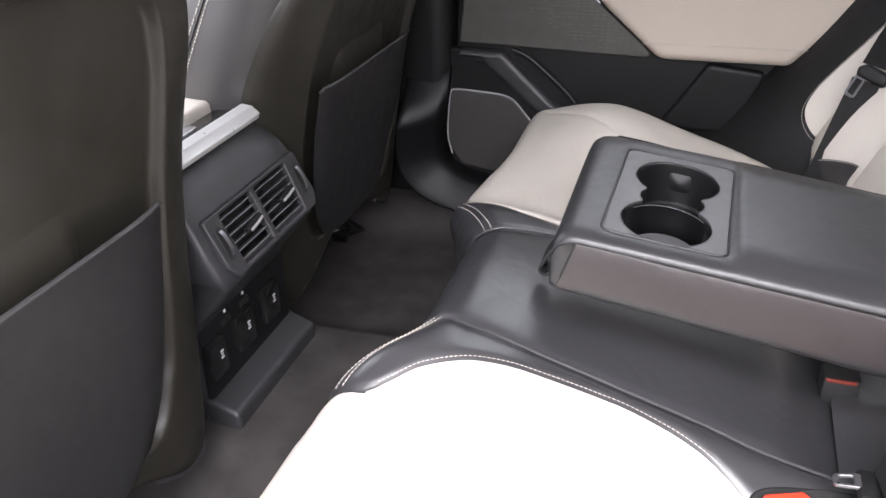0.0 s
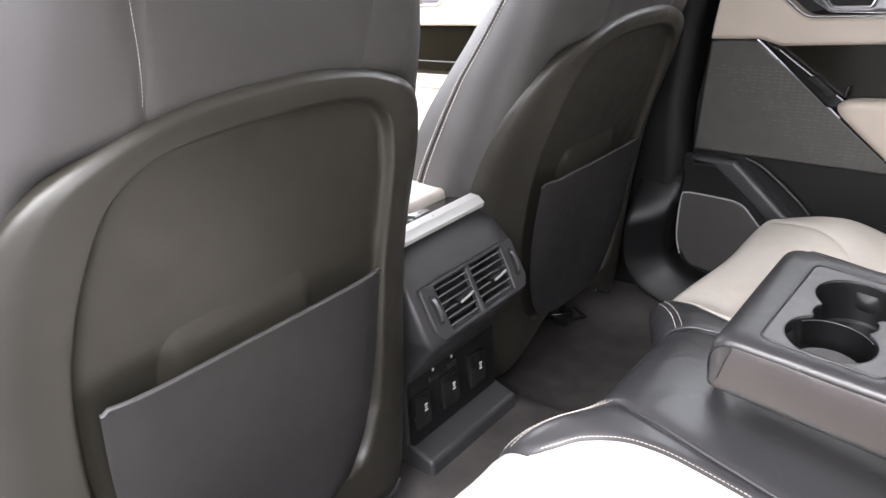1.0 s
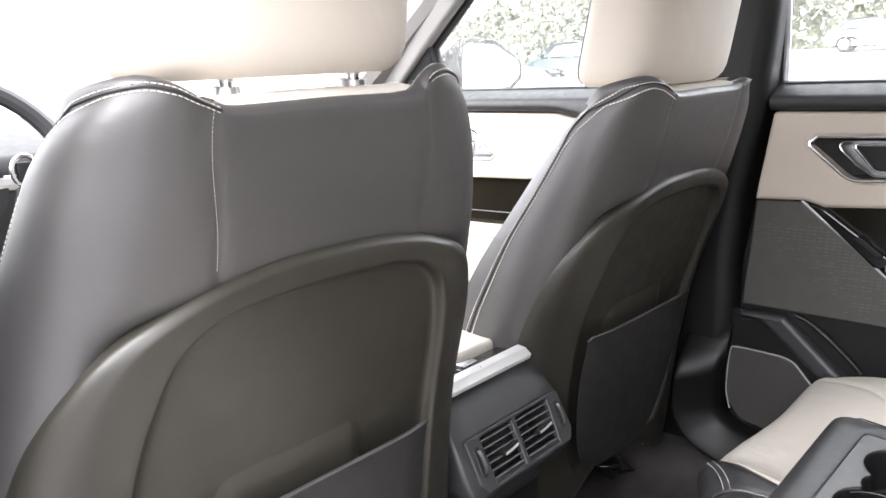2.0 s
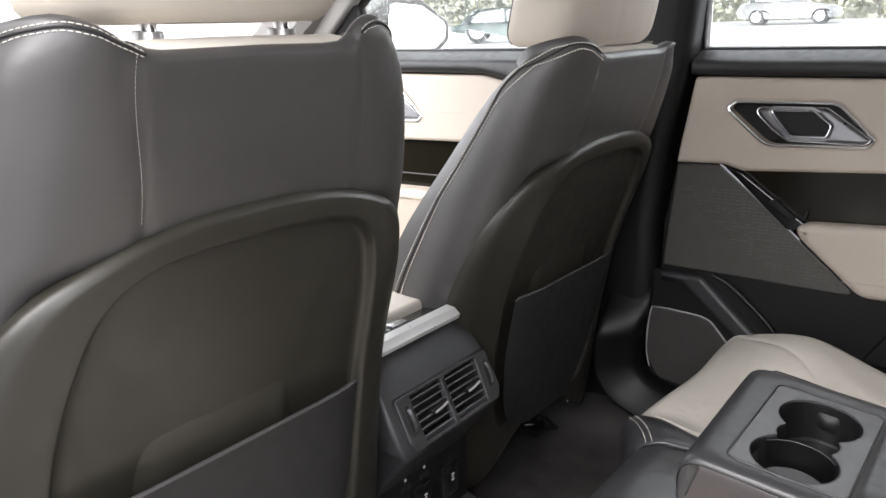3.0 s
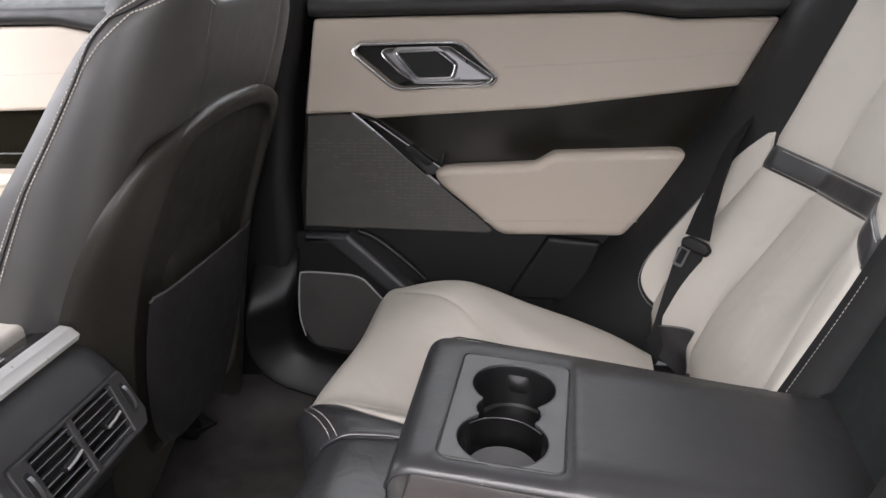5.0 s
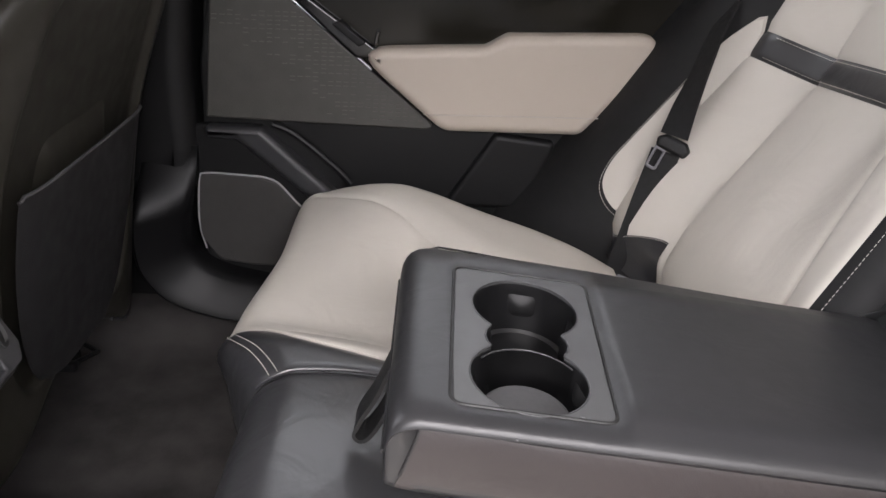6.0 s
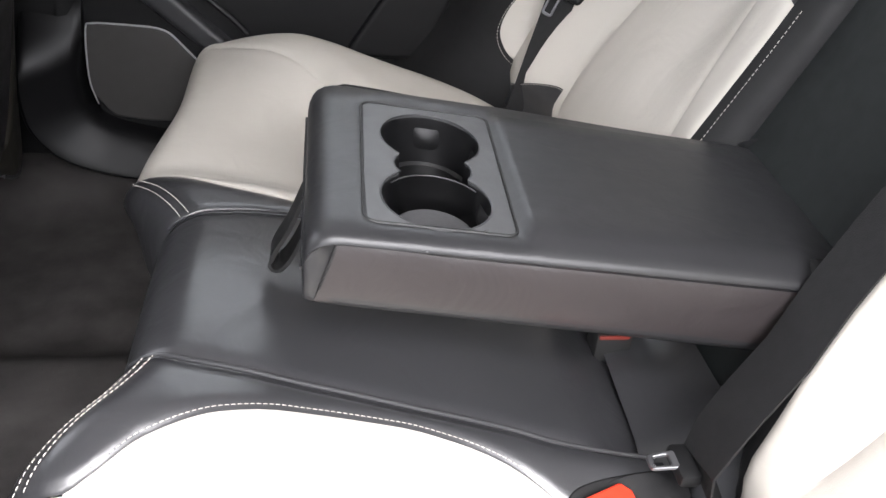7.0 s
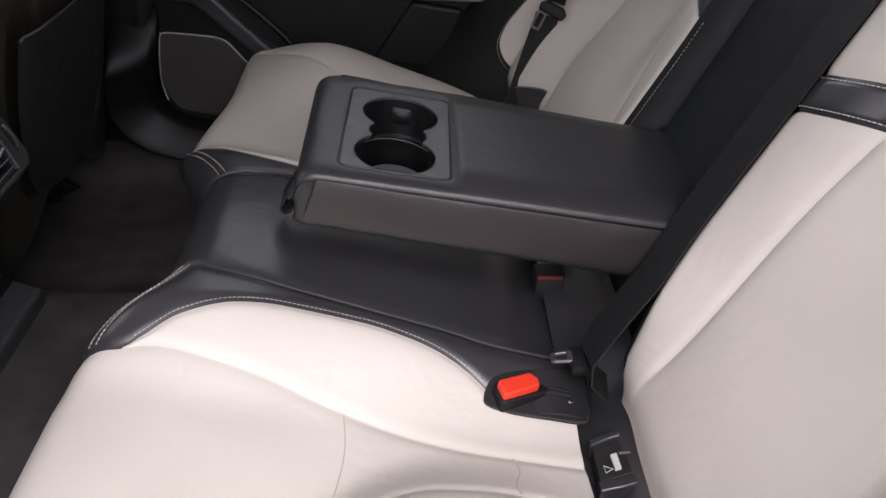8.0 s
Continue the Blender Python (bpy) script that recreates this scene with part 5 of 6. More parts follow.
for s in (1, -1):
    for name, z0, z1, m, lab in (("lower_back_panel", 0.362, 0.690, CREAM, "perforated cream leather backrest panel"), ("cross_band", 0.690, 0.724, BLACK, "black leather band with cream stitching"),
                                 ("upper_back_panel", 0.724, 1.03, CREAM, "cream leather upper backrest")):
        ts = seamed(14)
        up = 0.007 if s < 0 else 0.0
        z0, z1 = (z0 if z0 < 0.5 else z0 + up), (z1 if z1 > 1 else z1 + up)

        def fn(t, p):
            z = z0 + (z1 - z0) * t
            q = across_rest(p, z, s)
            d = min(t, 1 - t) * (z1 - z0)
            w = {"lower_back_panel": t, "cross_band": 1.0}.get(name, 1 - t)
            return rest(s, q, z - band_drop(q) * w * w, -0.003 * math.exp(-(d / 0.004) ** 2))
        pp = part(name, grid(fn, ts, PS, flip=(s > 0)), m, bench, lab)
        if name == "cross_band":
            for z in (0.694 + up, 0.720 + up):
                part("band_stitching", stitches([rest(s, q, z - band_drop(q), 0.0006) for q in span(0.004, 0.40, 60)], (-0.9, 0, 0.4)), THREAD, pp, "cream stitching")
        elif name == "lower_back_panel" and s > 0:
            bm = bmesh.new()
            for row in range(52):
                z = 0.45 + 0.0048 * row
                for col in range(9):
                    q = crease_at(z) + 0.006 + 0.0045 * (col + 0.5 * (row % 2))
                    if (col * 3 + row // 4) % 8 < 5:
                        c = rest(s, q, z, 0.0003)
                        bm.faces.new([bm.verts.new(c + Vector((0.4 * 0.0004 * math.sin(a), 0.0004 * math.cos(a), 0.0004 * math.sin(a)))) for a in (math.pi * k / 3 for k in range(6))])
            bmesh.ops.recalc_face_normals(bm, faces=bm.faces)
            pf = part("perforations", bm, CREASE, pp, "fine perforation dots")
            pf["kind"] = "stuff"
    # black inner side of the backrest, turning back into the recess
    def flank(z, t):
        p = rest(s, 0.0, z)
        a = t * math.pi / 2
        return p + Vector((0.045 * (1 - math.cos(a)) + 0.10 * max(0, t - 1), -s * 0.036 * math.sin(min(a, math.pi / 2)), -0.01 * t))
    part("inner_flank", grid(flank, span(0.36, 1.03, 60), span(0, 1, 8)[:-1] + [1, 1.4, 2.0], flip=(s < 0)), DIMBLACK, bench, "black leather inner bolster")
    if s > 0:
        bm = stitches([flank(z, 0.22) + Vector((-0.0012, -0.0006, 0)) for z in span(0.40, 0.665, 52)], (-0.85, -0.45, 0.3), step=0.0052, length=0.0034, thick=0.0003)
        part("edge_stitching", bm, THREAD, bench, "cream edge stitching")
# black lower corner of the far outer bolster
def corner_top(q):
    return 0.430 - 0.045 * sstep(0.33, 0.43, q)


bm = grid(lambda t, q: rest(1, q, 0.355 + (corner_top(q) - 0.355) * t, 0.0018), span(0, 1, 10), span(0.334, 0.43, 14), flip=True)
lc = part("lower_corner", bm, BLACK, bench, "black leather lower corner")
part("corner_stitching", stitches([rest(1, q, corner_top(q) - 0.002, 0.0028) for q in span(0.336, 0.425, 20)], (-0.9, 0, 0.4)), THREAD, lc)
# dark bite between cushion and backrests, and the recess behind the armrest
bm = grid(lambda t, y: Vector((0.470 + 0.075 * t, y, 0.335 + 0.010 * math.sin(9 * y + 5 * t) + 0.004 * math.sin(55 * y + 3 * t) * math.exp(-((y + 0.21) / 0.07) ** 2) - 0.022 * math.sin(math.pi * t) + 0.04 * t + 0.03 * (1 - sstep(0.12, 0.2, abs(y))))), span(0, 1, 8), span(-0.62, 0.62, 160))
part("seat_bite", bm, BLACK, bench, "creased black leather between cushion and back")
bm = grid(lambda z, y: Vector((rest_x(z) + 0.038 - 0.008 * math.cos(6 * y), y, z)), span(0.33, 1.03, 20), span(-0.175, 0.135, 14), flip=True)
bmesh.ops.solidify(bm, geom=bm.faces[:], thickness=0.02)
part("recess_back", bm, RECESS, bench, "dark panel in the armrest recess")
bm = grid(lambda z, y: Vector((rest_x(z) + 0.12, y, z)), span(0.2, 1.03, 6), span(-0.70, 0.70, 6))
bmesh.ops.solidify(bm, geom=bm.faces[:], thickness=0.02)
part("back_board", bm, TRIM, bench)
part("base", box((0.07, -0.62, 0.14), (0.55, 0.62, 0.26), 0.02), TRIM, bench, "black seat base")


# side bolsters between backrest and door
def bolster(side, t, z, out=0.0):
    """t from the backrest's outer edge (0) to the door (1)."""
    d0, d1 = 0.028, interp([(0.36, 0.195), (0.405, 0.18), (0.512, 0.15), (0.655, 0.114), (0.766, 0.082), (0.872, 0.070), (1.03, 0.06)], z)
    bul = 0.022 * math.sin(math.pi * t)
    x = rest_x(z) - (d0 + (d1 - d0) * t) - bul * 0.8 - out * 0.8
    y = 0.556 + 0.118 * t - bul * 0.4 - out * 0.6
    return Vector((x, side * y, z))


for s in (1, -1):
    bo = thing("side_bolster", (0.5, s * 0.6, 0.30), "matte black side bolster with a cream leather inset beside the backrest", "seat bolster", "side bolsters")
    part("bolster_cover", grid(lambda z, t: bolster(s, t, z), span(0.30, 1.03, 40), span(-0.12, 1.1, 20), flip=(s < 0)), DIMBLACK, bo, "black leather cover, dimmed and matte for shade")
    edge = [(0.05, 0.424), (0.20, 0.438), (0.34, 0.465), (0.385, 0.497), (0.36, 0.530), (0.31, 0.570), (0.22, 0.635), (0.13, 0.690), (-0.10, 0.700), (-0.10, 0.424)]
    ep = smooth_loop(edge, 4)
    bm = bmesh.new()
    cen = Vector((0.12, 0.53))
    rings = [[bm.verts.new(bolster(s, *(cen + (p - cen) * f), 0.0035 * (f < 0.999) - 0.001 * (f > 0.999))) for p in ep] for f in (1.0, 0.97, 0.8, 0.55, 0.3, 0.1)]
    for a, b in zip(rings, rings[1:]):
        for i in range(len(a)):
            j = (i + 1) % len(a)
            bm.faces.new((a[i], a[j], b[j], b[i]))
    bm.faces.new(rings[-1])
    bmesh.ops.recalc_face_normals(bm, faces=bm.faces)
    ins = part("inset_panel", bm, CREAM, bo, "cream leather inset")
    part("inset_stitching", stitches([bolster(s, *(cen + (p - cen) * 1.045), 0.0012) for p in ep[:26]], (-0.8, -0.5 * s, 0.2)), THREAD, ins, "cream stitching")

# ---- folded-down armrest with cup holders ----
armrest = thing("fold_down_armrest", (0.40, -0.02, 0.44), "black leather armrest folded down with two cup holders", "armrest")


def arm_top(x):
    return 0.5855 - 0.125 * (x - 0.2) - 0.020 * sstep(0.60, 0.70, x)


def arm_low(x):
    return 0.5205 - 0.155 * (x - 0.194)


def arm_swell(x):
    """The pad behind the cup holders stands a little higher."""
    return 0.0060 * sstep(0.3445, 0.356, x) * (1 - sstep(0.54, 0.64, x))


AY0, AY1 = -0.1355, 0.112


def arm_section(x):
    """Outline of the armrest across, from the lower near edge over the top and back."""
    zt, zl = arm_top(x), arm_low(x)
    k = max(0.0, 1 - max(0.0, (0.226 - x) / 0.036) ** 3) ** (1 / 3)
    zt = zl + 0.012 + (zt - zl - 0.012) * (0.25 + 0.75 * k)
    sh = 0.006 * (1 - k)
    a, b = AY0 + sh, AY1 - sh - 0.012 * sstep(0.3, 0.55, x)
    rt, rl = 0.020, 0.010
    pts = [(a + rl, zl)]
    pts += [(a + rl - rl * math.sin(t), zl + rl - rl * math.cos(t)) for t in (0.8, 1.57)]
    pts += [(a + 0.001, 0.5 * (zl + zt)), (a + 0.0015, zt - 0.0115), (a - 0.0018, zt - 0.0085), (a - 0.0014, zt - 0.0060), (a + 0.0015, zt - 0.0032), (a + 0.007, zt - 0.0010)]
    pts += [(a + 0.018, zt)]
    return pts, (a, b, zt, zl, rt, rl)


PX0, PX1, PY0, PY1 = 0.2390, 0.3400, -0.1130, 0.0620
AX = [0.190, 0.1905, 0.192, 0.195, 0.199, 0.205, 0.212, 0.220, 0.228, 0.2345] + span(PX0, PX1, 10) + [0.3445, 0.348, 0.351, 0.354, 0.357, 0.360, 0.366, 0.372] + span(0.38, 0.66, 22)
tops = [PY0 + (PY1 - PY0) * q / 10 for q in range(11)]
bm = bmesh.new()
rows = []
for x in AX:
    left, (a, b, zt, zl, rt, rl) = arm_section(x)
    right = [(PY1 + 0.0045, zt), (b - 0.018, zt - 0.001), (b - 0.010, zt - 0.004), (b - 0.004, zt - 0.0095), (b - 0.001, zt - 0.013), (b + 0.001, zt - rt - 0.004), (b + 0.002, 0.5 * (zl + zt)), (b, zl + rl), (b - 0.3 * rl, zl + 0.3 * rl), (b - rl, zl)]
    up = arm_swell(x)
    left[-1] = (left[-1][0], zt + 0.6 * up)
    left[-2] = (left[-2][0], left[-2][1] + 0.2 * up)
    right[0] = (right[0][0], zt + 0.6 * up)
    right[1] = (right[1][0], right[1][1] + 0.2 * up)
    sunk = 0.0032 if PX0 - 1e-6 < x < PX1 + 1e-6 else 0.0
    mid = [(y, zt + up - sunk) for y in tops]
    rows.append([bm.verts.new((x, y, z)) for y, z in left + mid + right])
nl = 10
for i in range(len(AX) - 1):
    for j in range(len(rows[0])):
        k = (j + 1) % len(rows[0])
        xm = 0.5 * (AX[i] + AX[i + 1])
        if PX0 < xm < PX1 and nl <= j < nl + 10:
            continue
        bm.faces.new((rows[i][j], rows[i + 1][j], rows[i + 1][k], rows[i][k]))
bm.faces.new(rows[0])
bmesh.ops.recalc_face_normals(bm, faces=bm.faces)
# the near and far flanks are a worn, browner leather, darkened further for shade
cover = part("cover", bm, ARMPAD, armrest, "soft black leather cover, toned darker for shade", angle=50)
for s, yy in ((-1, AY0 - 0.0012), (1, AY1 + 0.0012)):
    def side_fn(x, t):
        zt, zl = arm_top(x) - 0.0100, arm_low(x) + 0.004
        tap = 0.012 * sstep(0.3, 0.55, x) if s > 0 else 0
        return Vector((x + 0.018 * t * (1 - sstep(0.212, 0.30, x)), yy - tap - s * 0.004 * (2 * t - 1) ** 4, zl + (zt - zl) * t))
    pnl = part("side_panel", grid(side_fn, [0.197, 0.199, 0.203] + span(0.21, 0.570, 24), seamed(6), flip=(s > 0)), SIDE, armrest, "worn brownish leather side panel, darkened for shade")
    bm = stitches([side_fn(x, 1.0) + Vector((0, s * 0.0012, 0.0012)) for x in span(0.215, 0.555, 70)] , (0, s, 0.6), step=0.0052, length=0.0030, thick=0.0003)
    stitches([side_fn(0.1975, t) + Vector((-0.0012, s * 0.0012, 0)) for t in span(0.1, 1.0, 20)], (-0.6, s, 0), bm, step=0.0052, length=0.0030, thick=0.0003)
    part("side_stitching", bm, SEAL, pnl)
    part("side_seam", tube([side_fn(0.1985, t) + Vector((-0.0016, -s * 0.0006, 0)) for t in span(0.25, 0.97, 8)] + [side_fn(x, 1.0) + Vector((0, -s * 0.0004, 0.0018)) for x in span(0.205, 0.555, 44)], 0.0011, n=6), SEAL, pnl)


def panel_at(u, v, h):
    """The cup-holder panel: u along the armrest, v across, h upwards."""
    return (u + 0.024 * (v + 0.025), v, arm_top(u) + h - 0.0016)


CUP_FAR, CUP_NEAR = Vector((0.2905, 0.0145)), Vector((0.2885, -0.0785))


def cup_loop(r, waist):
    """Two round wells joined by a waist with a small ear on either side."""
    pts = []
    a0 = math.asin(waist / r)
    for q in range(33):
        a = -math.pi / 2 + a0 + (2 * math.pi - 2 * a0) * q / 32
        pts.append(CUP_FAR + r * Vector((math.cos(a), math.sin(a))))
    lobe = [(-waist + 0.0005, -0.0195), (-waist - 0.0022, -0.0245), (-waist - 0.0035, -0.032), (-waist - 0.0022, -0.0395), (-waist + 0.0005, -0.0445)]
    pts += [Vector((0.2895 + x, y)) for x, y in lobe]
    for q in range(33):
        a = math.pi / 2 + a0 + (2 * math.pi - 2 * a0) * q / 32
        pts.append(CUP_NEAR + r * Vector((math.cos(a), math.sin(a))))
    pts += [Vector((0.2895 - x, y)) for x, y in lobe[::-1]]
    return pts


cups = cup_loop(0.0416, 0.0275)
border = rounded([(PX0 - 0.004, PY0 - 0.004), (PX1 + 0.004, PY0 - 0.004), (PX1 + 0.004, PY1 + 0.004), (PX0 - 0.004, PY1 + 0.004)], 0.010, 6)
panel = part("cup_panel", pad(border, panel_at, 0.0016, 0.0009, holes=[cups], depth=0.004), PANEL, armrest, "grey plastic cup-holder panel")
part("panel_gap", tube([panel_at(p.x, p.y, 0.0016) for p in inset([Vector(p) for p in border], -0.0010)], 0.0013, closed=True, n=6), SEAL, panel)
part("rim", tube([panel_at(p.x, p.y, 0.0012) for p in cups], 0.0009, closed=True, n=6), CONSOLE, panel)
bm = bmesh.new()
loop = cups if area(cups) > 0 else cups[::-1]
levels = [(0.0, -0.001), (0.0008, -0.010), (0.0012, -0.024), (0.003, -0.042), (0.008, -0.047)]
rings = [[bm.verts.new(panel_at(p.x, p.y, h)) for p in inset(loop, d)] for d, h in levels]
for a, b in zip(rings, rings[1:]):
    for i in range(len(a)):
        j = (i + 1) % len(a)
        bm.faces.new((a[i], b[i], b[j], a[j]))
bmesh.ops.triangle_fill(bm, edges=[bm.edges.get((rings[-1][i], rings[-1][(i + 1) % len(loop)])) for i in range(len(loop))], use_beauty=True)
bmesh.ops.recalc_face_normals(bm, faces=bm.faces)
bmesh.ops.reverse_faces(bm, faces=bm.faces)
well = part("cup_well", bm, CUPBLACK, panel, "black cup wells")
A_DIV = (0.62, math.pi - 0.62)


def divider_at(t, h, r=0.0398):
    return Vector(panel_at(*(CUP_NEAR + r * Vector((math.cos(t), math.sin(t)))), h))


bm = grid(divider_at, span(*A_DIV, 18), [-0.046, -0.030, -0.0045, -0.0035])
bmesh.ops.solidify(bm, geom=bm.faces[:], thickness=0.0018)
bmesh.ops.recalc_face_normals(bm, faces=bm.faces)
div = part("divider", bm, CUPBLACK, panel, "curved black divider between the cups")
part("divider_edge", tube([divider_at(t, -0.0032, 0.0402) for t in span(*A_DIV, 18)], 0.0007, n=6), CONSOLE, div)
for c, a in ((CUP_FAR, 1.55), (CUP_NEAR, 0.25), (CUP_NEAR, 3.0), (CUP_FAR, 0.1)):
    p = c + 0.0385 * Vector((math.cos(a), math.sin(a)))
    d = Vector((-math.sin(a), math.cos(a)))
    inn = Vector((-math.cos(a), -math.sin(a)))
    def grip(t, h):
        out = 0.0045 * math.sin(math.pi * (h + 0.030) / 0.020) * (1 - t * t) - 0.001
        return Vector(panel_at(p.x + d.x * 0.013 * t + inn.x * out, p.y + d.y * 0.013 * t + inn.y * out, h))
    bm = grid(grip, span(-1, 1, 8), span(-0.030, -0.010, 8))
    part("cup_grip", bm, TRIM, panel, "springy rubber grip")
part("cup_floor", pad([Vector((CUP_FAR.x + 0.034 * math.cos(a), CUP_FAR.y + 0.034 * math.sin(a))) for a in span(0, 2 * math.pi, 28)[:-1]], lambda u, v, h: panel_at(u, v, h - 0.0465), 0.004, 0.0015), CUPBLACK, panel, "black cup floor")
part("cup_insert", pad([Vector((CUP_NEAR.x + 0.033 * math.cos(a), CUP_NEAR.y + 0.033 * math.sin(a))) for a in span(0, 2 * math.pi, 32)[:-1]], lambda u, v, h: panel_at(u, v, h - 0.0320), 0.004, 0.0025), MAT, panel, "grey rubber cup insert")
# bright scuffs on the seam and beside the panel
for u, v, h, n in ((0.2745, -0.1374, -0.0078, 0.0009), (0.318, -0.1185, 0.0022, 0.0016)):
    part("scuff", pad(rounded([(u - n, v - 0.0005), (u + n, v - 0.0007), (u + n, v + 0.0006), (u - n, v + 0.0008)], 0.0004, 3), lambda a, b, c: (a, b, arm_top(a) + h + c), 0.0009, 0.0003), MAT, cover, "small pale scuff")
# seam and turned edge across the front of the pad
part("front_seam", tube([(0.1896, y, 0.545) for y in span(AY0 + 0.012, AY1 - 0.012, 12)], 0.0012, n=6), SEAL, armrest)
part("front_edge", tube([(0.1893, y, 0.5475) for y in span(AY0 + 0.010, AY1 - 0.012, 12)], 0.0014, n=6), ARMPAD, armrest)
# pull strap under the front
bm = ribbon(soft_path([(0.200, 0.010, 0.545), (0.190, 0.010, 0.530), (0.176, 0.008, 0.498), (0.163, 0.005, 0.476), (0.160, 0.003, 0.464), (0.167, 0.001, 0.461), (0.178, 0.003, 0.474), (0.190, 0.004, 0.50), (0.197, 0.004, 0.515)], 5), (0, 1, 0), 0.028, 0.0035)
part("pull_strap", bm, DIMBLACK, armrest, "black leather pull strap")
# hinge cheeks where the armrest meets the backrest
for s, y in ((-1, AY0 + 0.002),):
    bm = pad(rounded([(0.556, 0.462), (0.625, 0.452), (0.645, 0.49), (0.625, 0.540), (0.577, 0.5445), (0.560, 0.528)], [0.02, 0.02, 0.03, 0.02, 0.012, 0.02], 5), lambda u, v, h: (u, y + 0.02 - h, v), 0.0245, 0.010, steps=6)
    part("hinge_cheek", bm, DIMBLACK, armrest, "rounded black hinge cheek")

bm = grid(lambda t, w: Vector((0.572 + 0.060 * t + 0.010 * w, 0.124 - 0.058 * t - 0.012 * w * t, 0.512 + 0.036 * t + 0.010 * math.sin(math.pi * w) - 0.014 * w + 0.003 * math.sin(11 * t))), span(0, 1, 18), span(0, 1, 8))
bmesh.ops.solidify(bm, geom=bm.faces[:], thickness=0.004)
bmesh.ops.recalc_face_normals(bm, faces=bm.faces)
part("lining_fold", bm, BLACK, armrest, "creased black lining beside the hinge")

# the folded armrest hangs a little lower on the side of the open door
for ob in armrest.children_recursive:
    for v in ob.data.vertices:
        v.co.z += 0.030 * (v.co.y - 0.02 - 0.06)

# ---- belts, buckle, anchor ----
belt = thing("seat_belt", (0.5, 0.52, 0.36), "black webbing seat belt with a metal tongue hanging beside the backrest", "seat belt", "seat belts")
tongue = Vector((0.500, 0.520, 0.500))
pts = [(0.486, 0.512, 0.355), (0.497, 0.515, 0.40), (0.512, 0.519, 0.464), (0.530, 0.522, 0.538)]
part("lap_webbing", ribbon(pts, [(0.95, -0.3, 0.0)] * 4, 0.040, 0.002), WEBBING, belt, "black lap webbing")
pts = [(0.538, 0.522, 0.560), (0.548, 0.527, 0.600), (0.562, 0.536, 0.640), (0.580, 0.556, 0.685), (0.620, 0.610, 0.74), (0.70, 0.66, 0.86)]
part("shoulder_webbing", ribbon(pts, [(0.9, -0.4, 0.0), (0.55, -0.8, 0.0), (0.25, -0.95, 0.0), (0.05, -1, 0), (0.0, -1, 0), (0.0, -1, 0)], 0.038, 0.003), WEBBING, belt, "twisted shoulder webbing")
bm = bmesh.new()
ctr, ax, up, nr = Vector((0.536, 0.513, 0.548)), Vector((0.80, -0.42, -0.30)).normalized(), Vector((0.42, 0.05, 0.9)).normalized(), Vector((-0.68, -0.65, 0.3)).normalized()
up = (up - ax * up.dot(ax)).normalized()
nr = ax.cross(up).normalized()
if nr.x > 0:
    nr = -nr
body = rounded([(-0.021, -0.008), (0.021, -0.008), (0.024, 0.004), (0.015, 0.012), (-0.015, 0.012), (-0.024, 0.004)], 0.007)
part("tongue_grip", pad(body, lambda u, v, h: ctr + ax * u + up * v + nr * (h - 0.002), 0.012, 0.005), TRIM, belt, "black plastic tongue grip")
tg = rounded([(-0.008, -0.008), (-0.008, -0.043), (0.008, -0.043), (0.008, -0.008)], [0.002, 0.005, 0.005, 0.002])
th = rounded([(-0.0048, -0.015), (-0.0048, -0.039), (0.0048, -0.039), (0.0048, -0.015)], 0.0015)
part("tongue_plate", pad(tg, lambda u, v, h: ctr + ax * (u - 0.013) + up * (v + 0.004) + nr * (h + 0.003), 0.003, 0.001, holes=[th]), LEVER, belt, "dull metal tongue")

mid_belt = thing("seat_belt", (0.46, -0.17, 0.40), "black webbing centre belt running down the backrest edge", "seat belt", "seat belts")
pts = [rest(-1, 0.0, z) + Vector((-0.007, 0.019, 0.0)) for z in (0.99, 0.85, 0.715, 0.64, 0.58, 0.535, 0.49)] + [Vector(p) for p in ((0.512, -0.184, 0.455), (0.496, -0.191, 0.431), (0.486, -0.197, 0.410), (0.491, -0.202, 0.392), (0.510, -0.206, 0.375))]
part("webbing", ribbon(pts, [(0.02, 1.0, 0.05)] * len(pts), 0.050, 0.002), WEBBING, mid_belt, "black belt webbing")
bm = pad(rounded([(0, -0.009), (0.022, -0.007), (0.022, 0.007), (0, 0.009)], 0.004), lambda u, v, h: (0.474 - u, -0.188 + v + 0.10 * u, 0.402 - 0.25 * u + h), 0.0028, 0.001, holes=[rounded([(0.006, -0.0055), (0.018, -0.0045), (0.018, 0.0045), (0.006, 0.0055)], 0.002)])
part("tongue_plate", bm, LEVER, mid_belt, "dull metal tongue")
part("tongue_grip", box((0.470, -0.208, 0.392), (0.488, -0.172, 0.405), 0.004), TRIM, mid_belt, "black plastic tongue grip")

buckle = thing("belt_buckle", (0.42, -0.21, 0.36), "red-topped seat belt buckle set in a black pocket", "belt buckle")
NOSE = smooth_loop([(0.383, -0.214), (0.392, -0.193), (0.415, -0.182), (0.455, -0.174), (0.490, -0.172), (0.494, -0.200), (0.490, -0.229), (0.450, -0.2285), (0.410, -0.2255), (0.389, -0.2215)], 5)
part("pocket_rim", pad(NOSE, lambda u, v, h: (u, v, cushion_height(u, v) + h - 0.004), 0.0052, 0.0024), DIMBLACK, buckle, "black leather pocket edge")
part("pocket", pad(inset(NOSE if area(NOSE) > 0 else NOSE[::-1], 0.0035), lambda u, v, h: (u, v, cushion_height(u, v) + h - 0.004 - 0.004 * math.sin(60 * u + 20 * v)), 0.0056, 0.0012), WEBBING, buckle, "dark buckle opening")


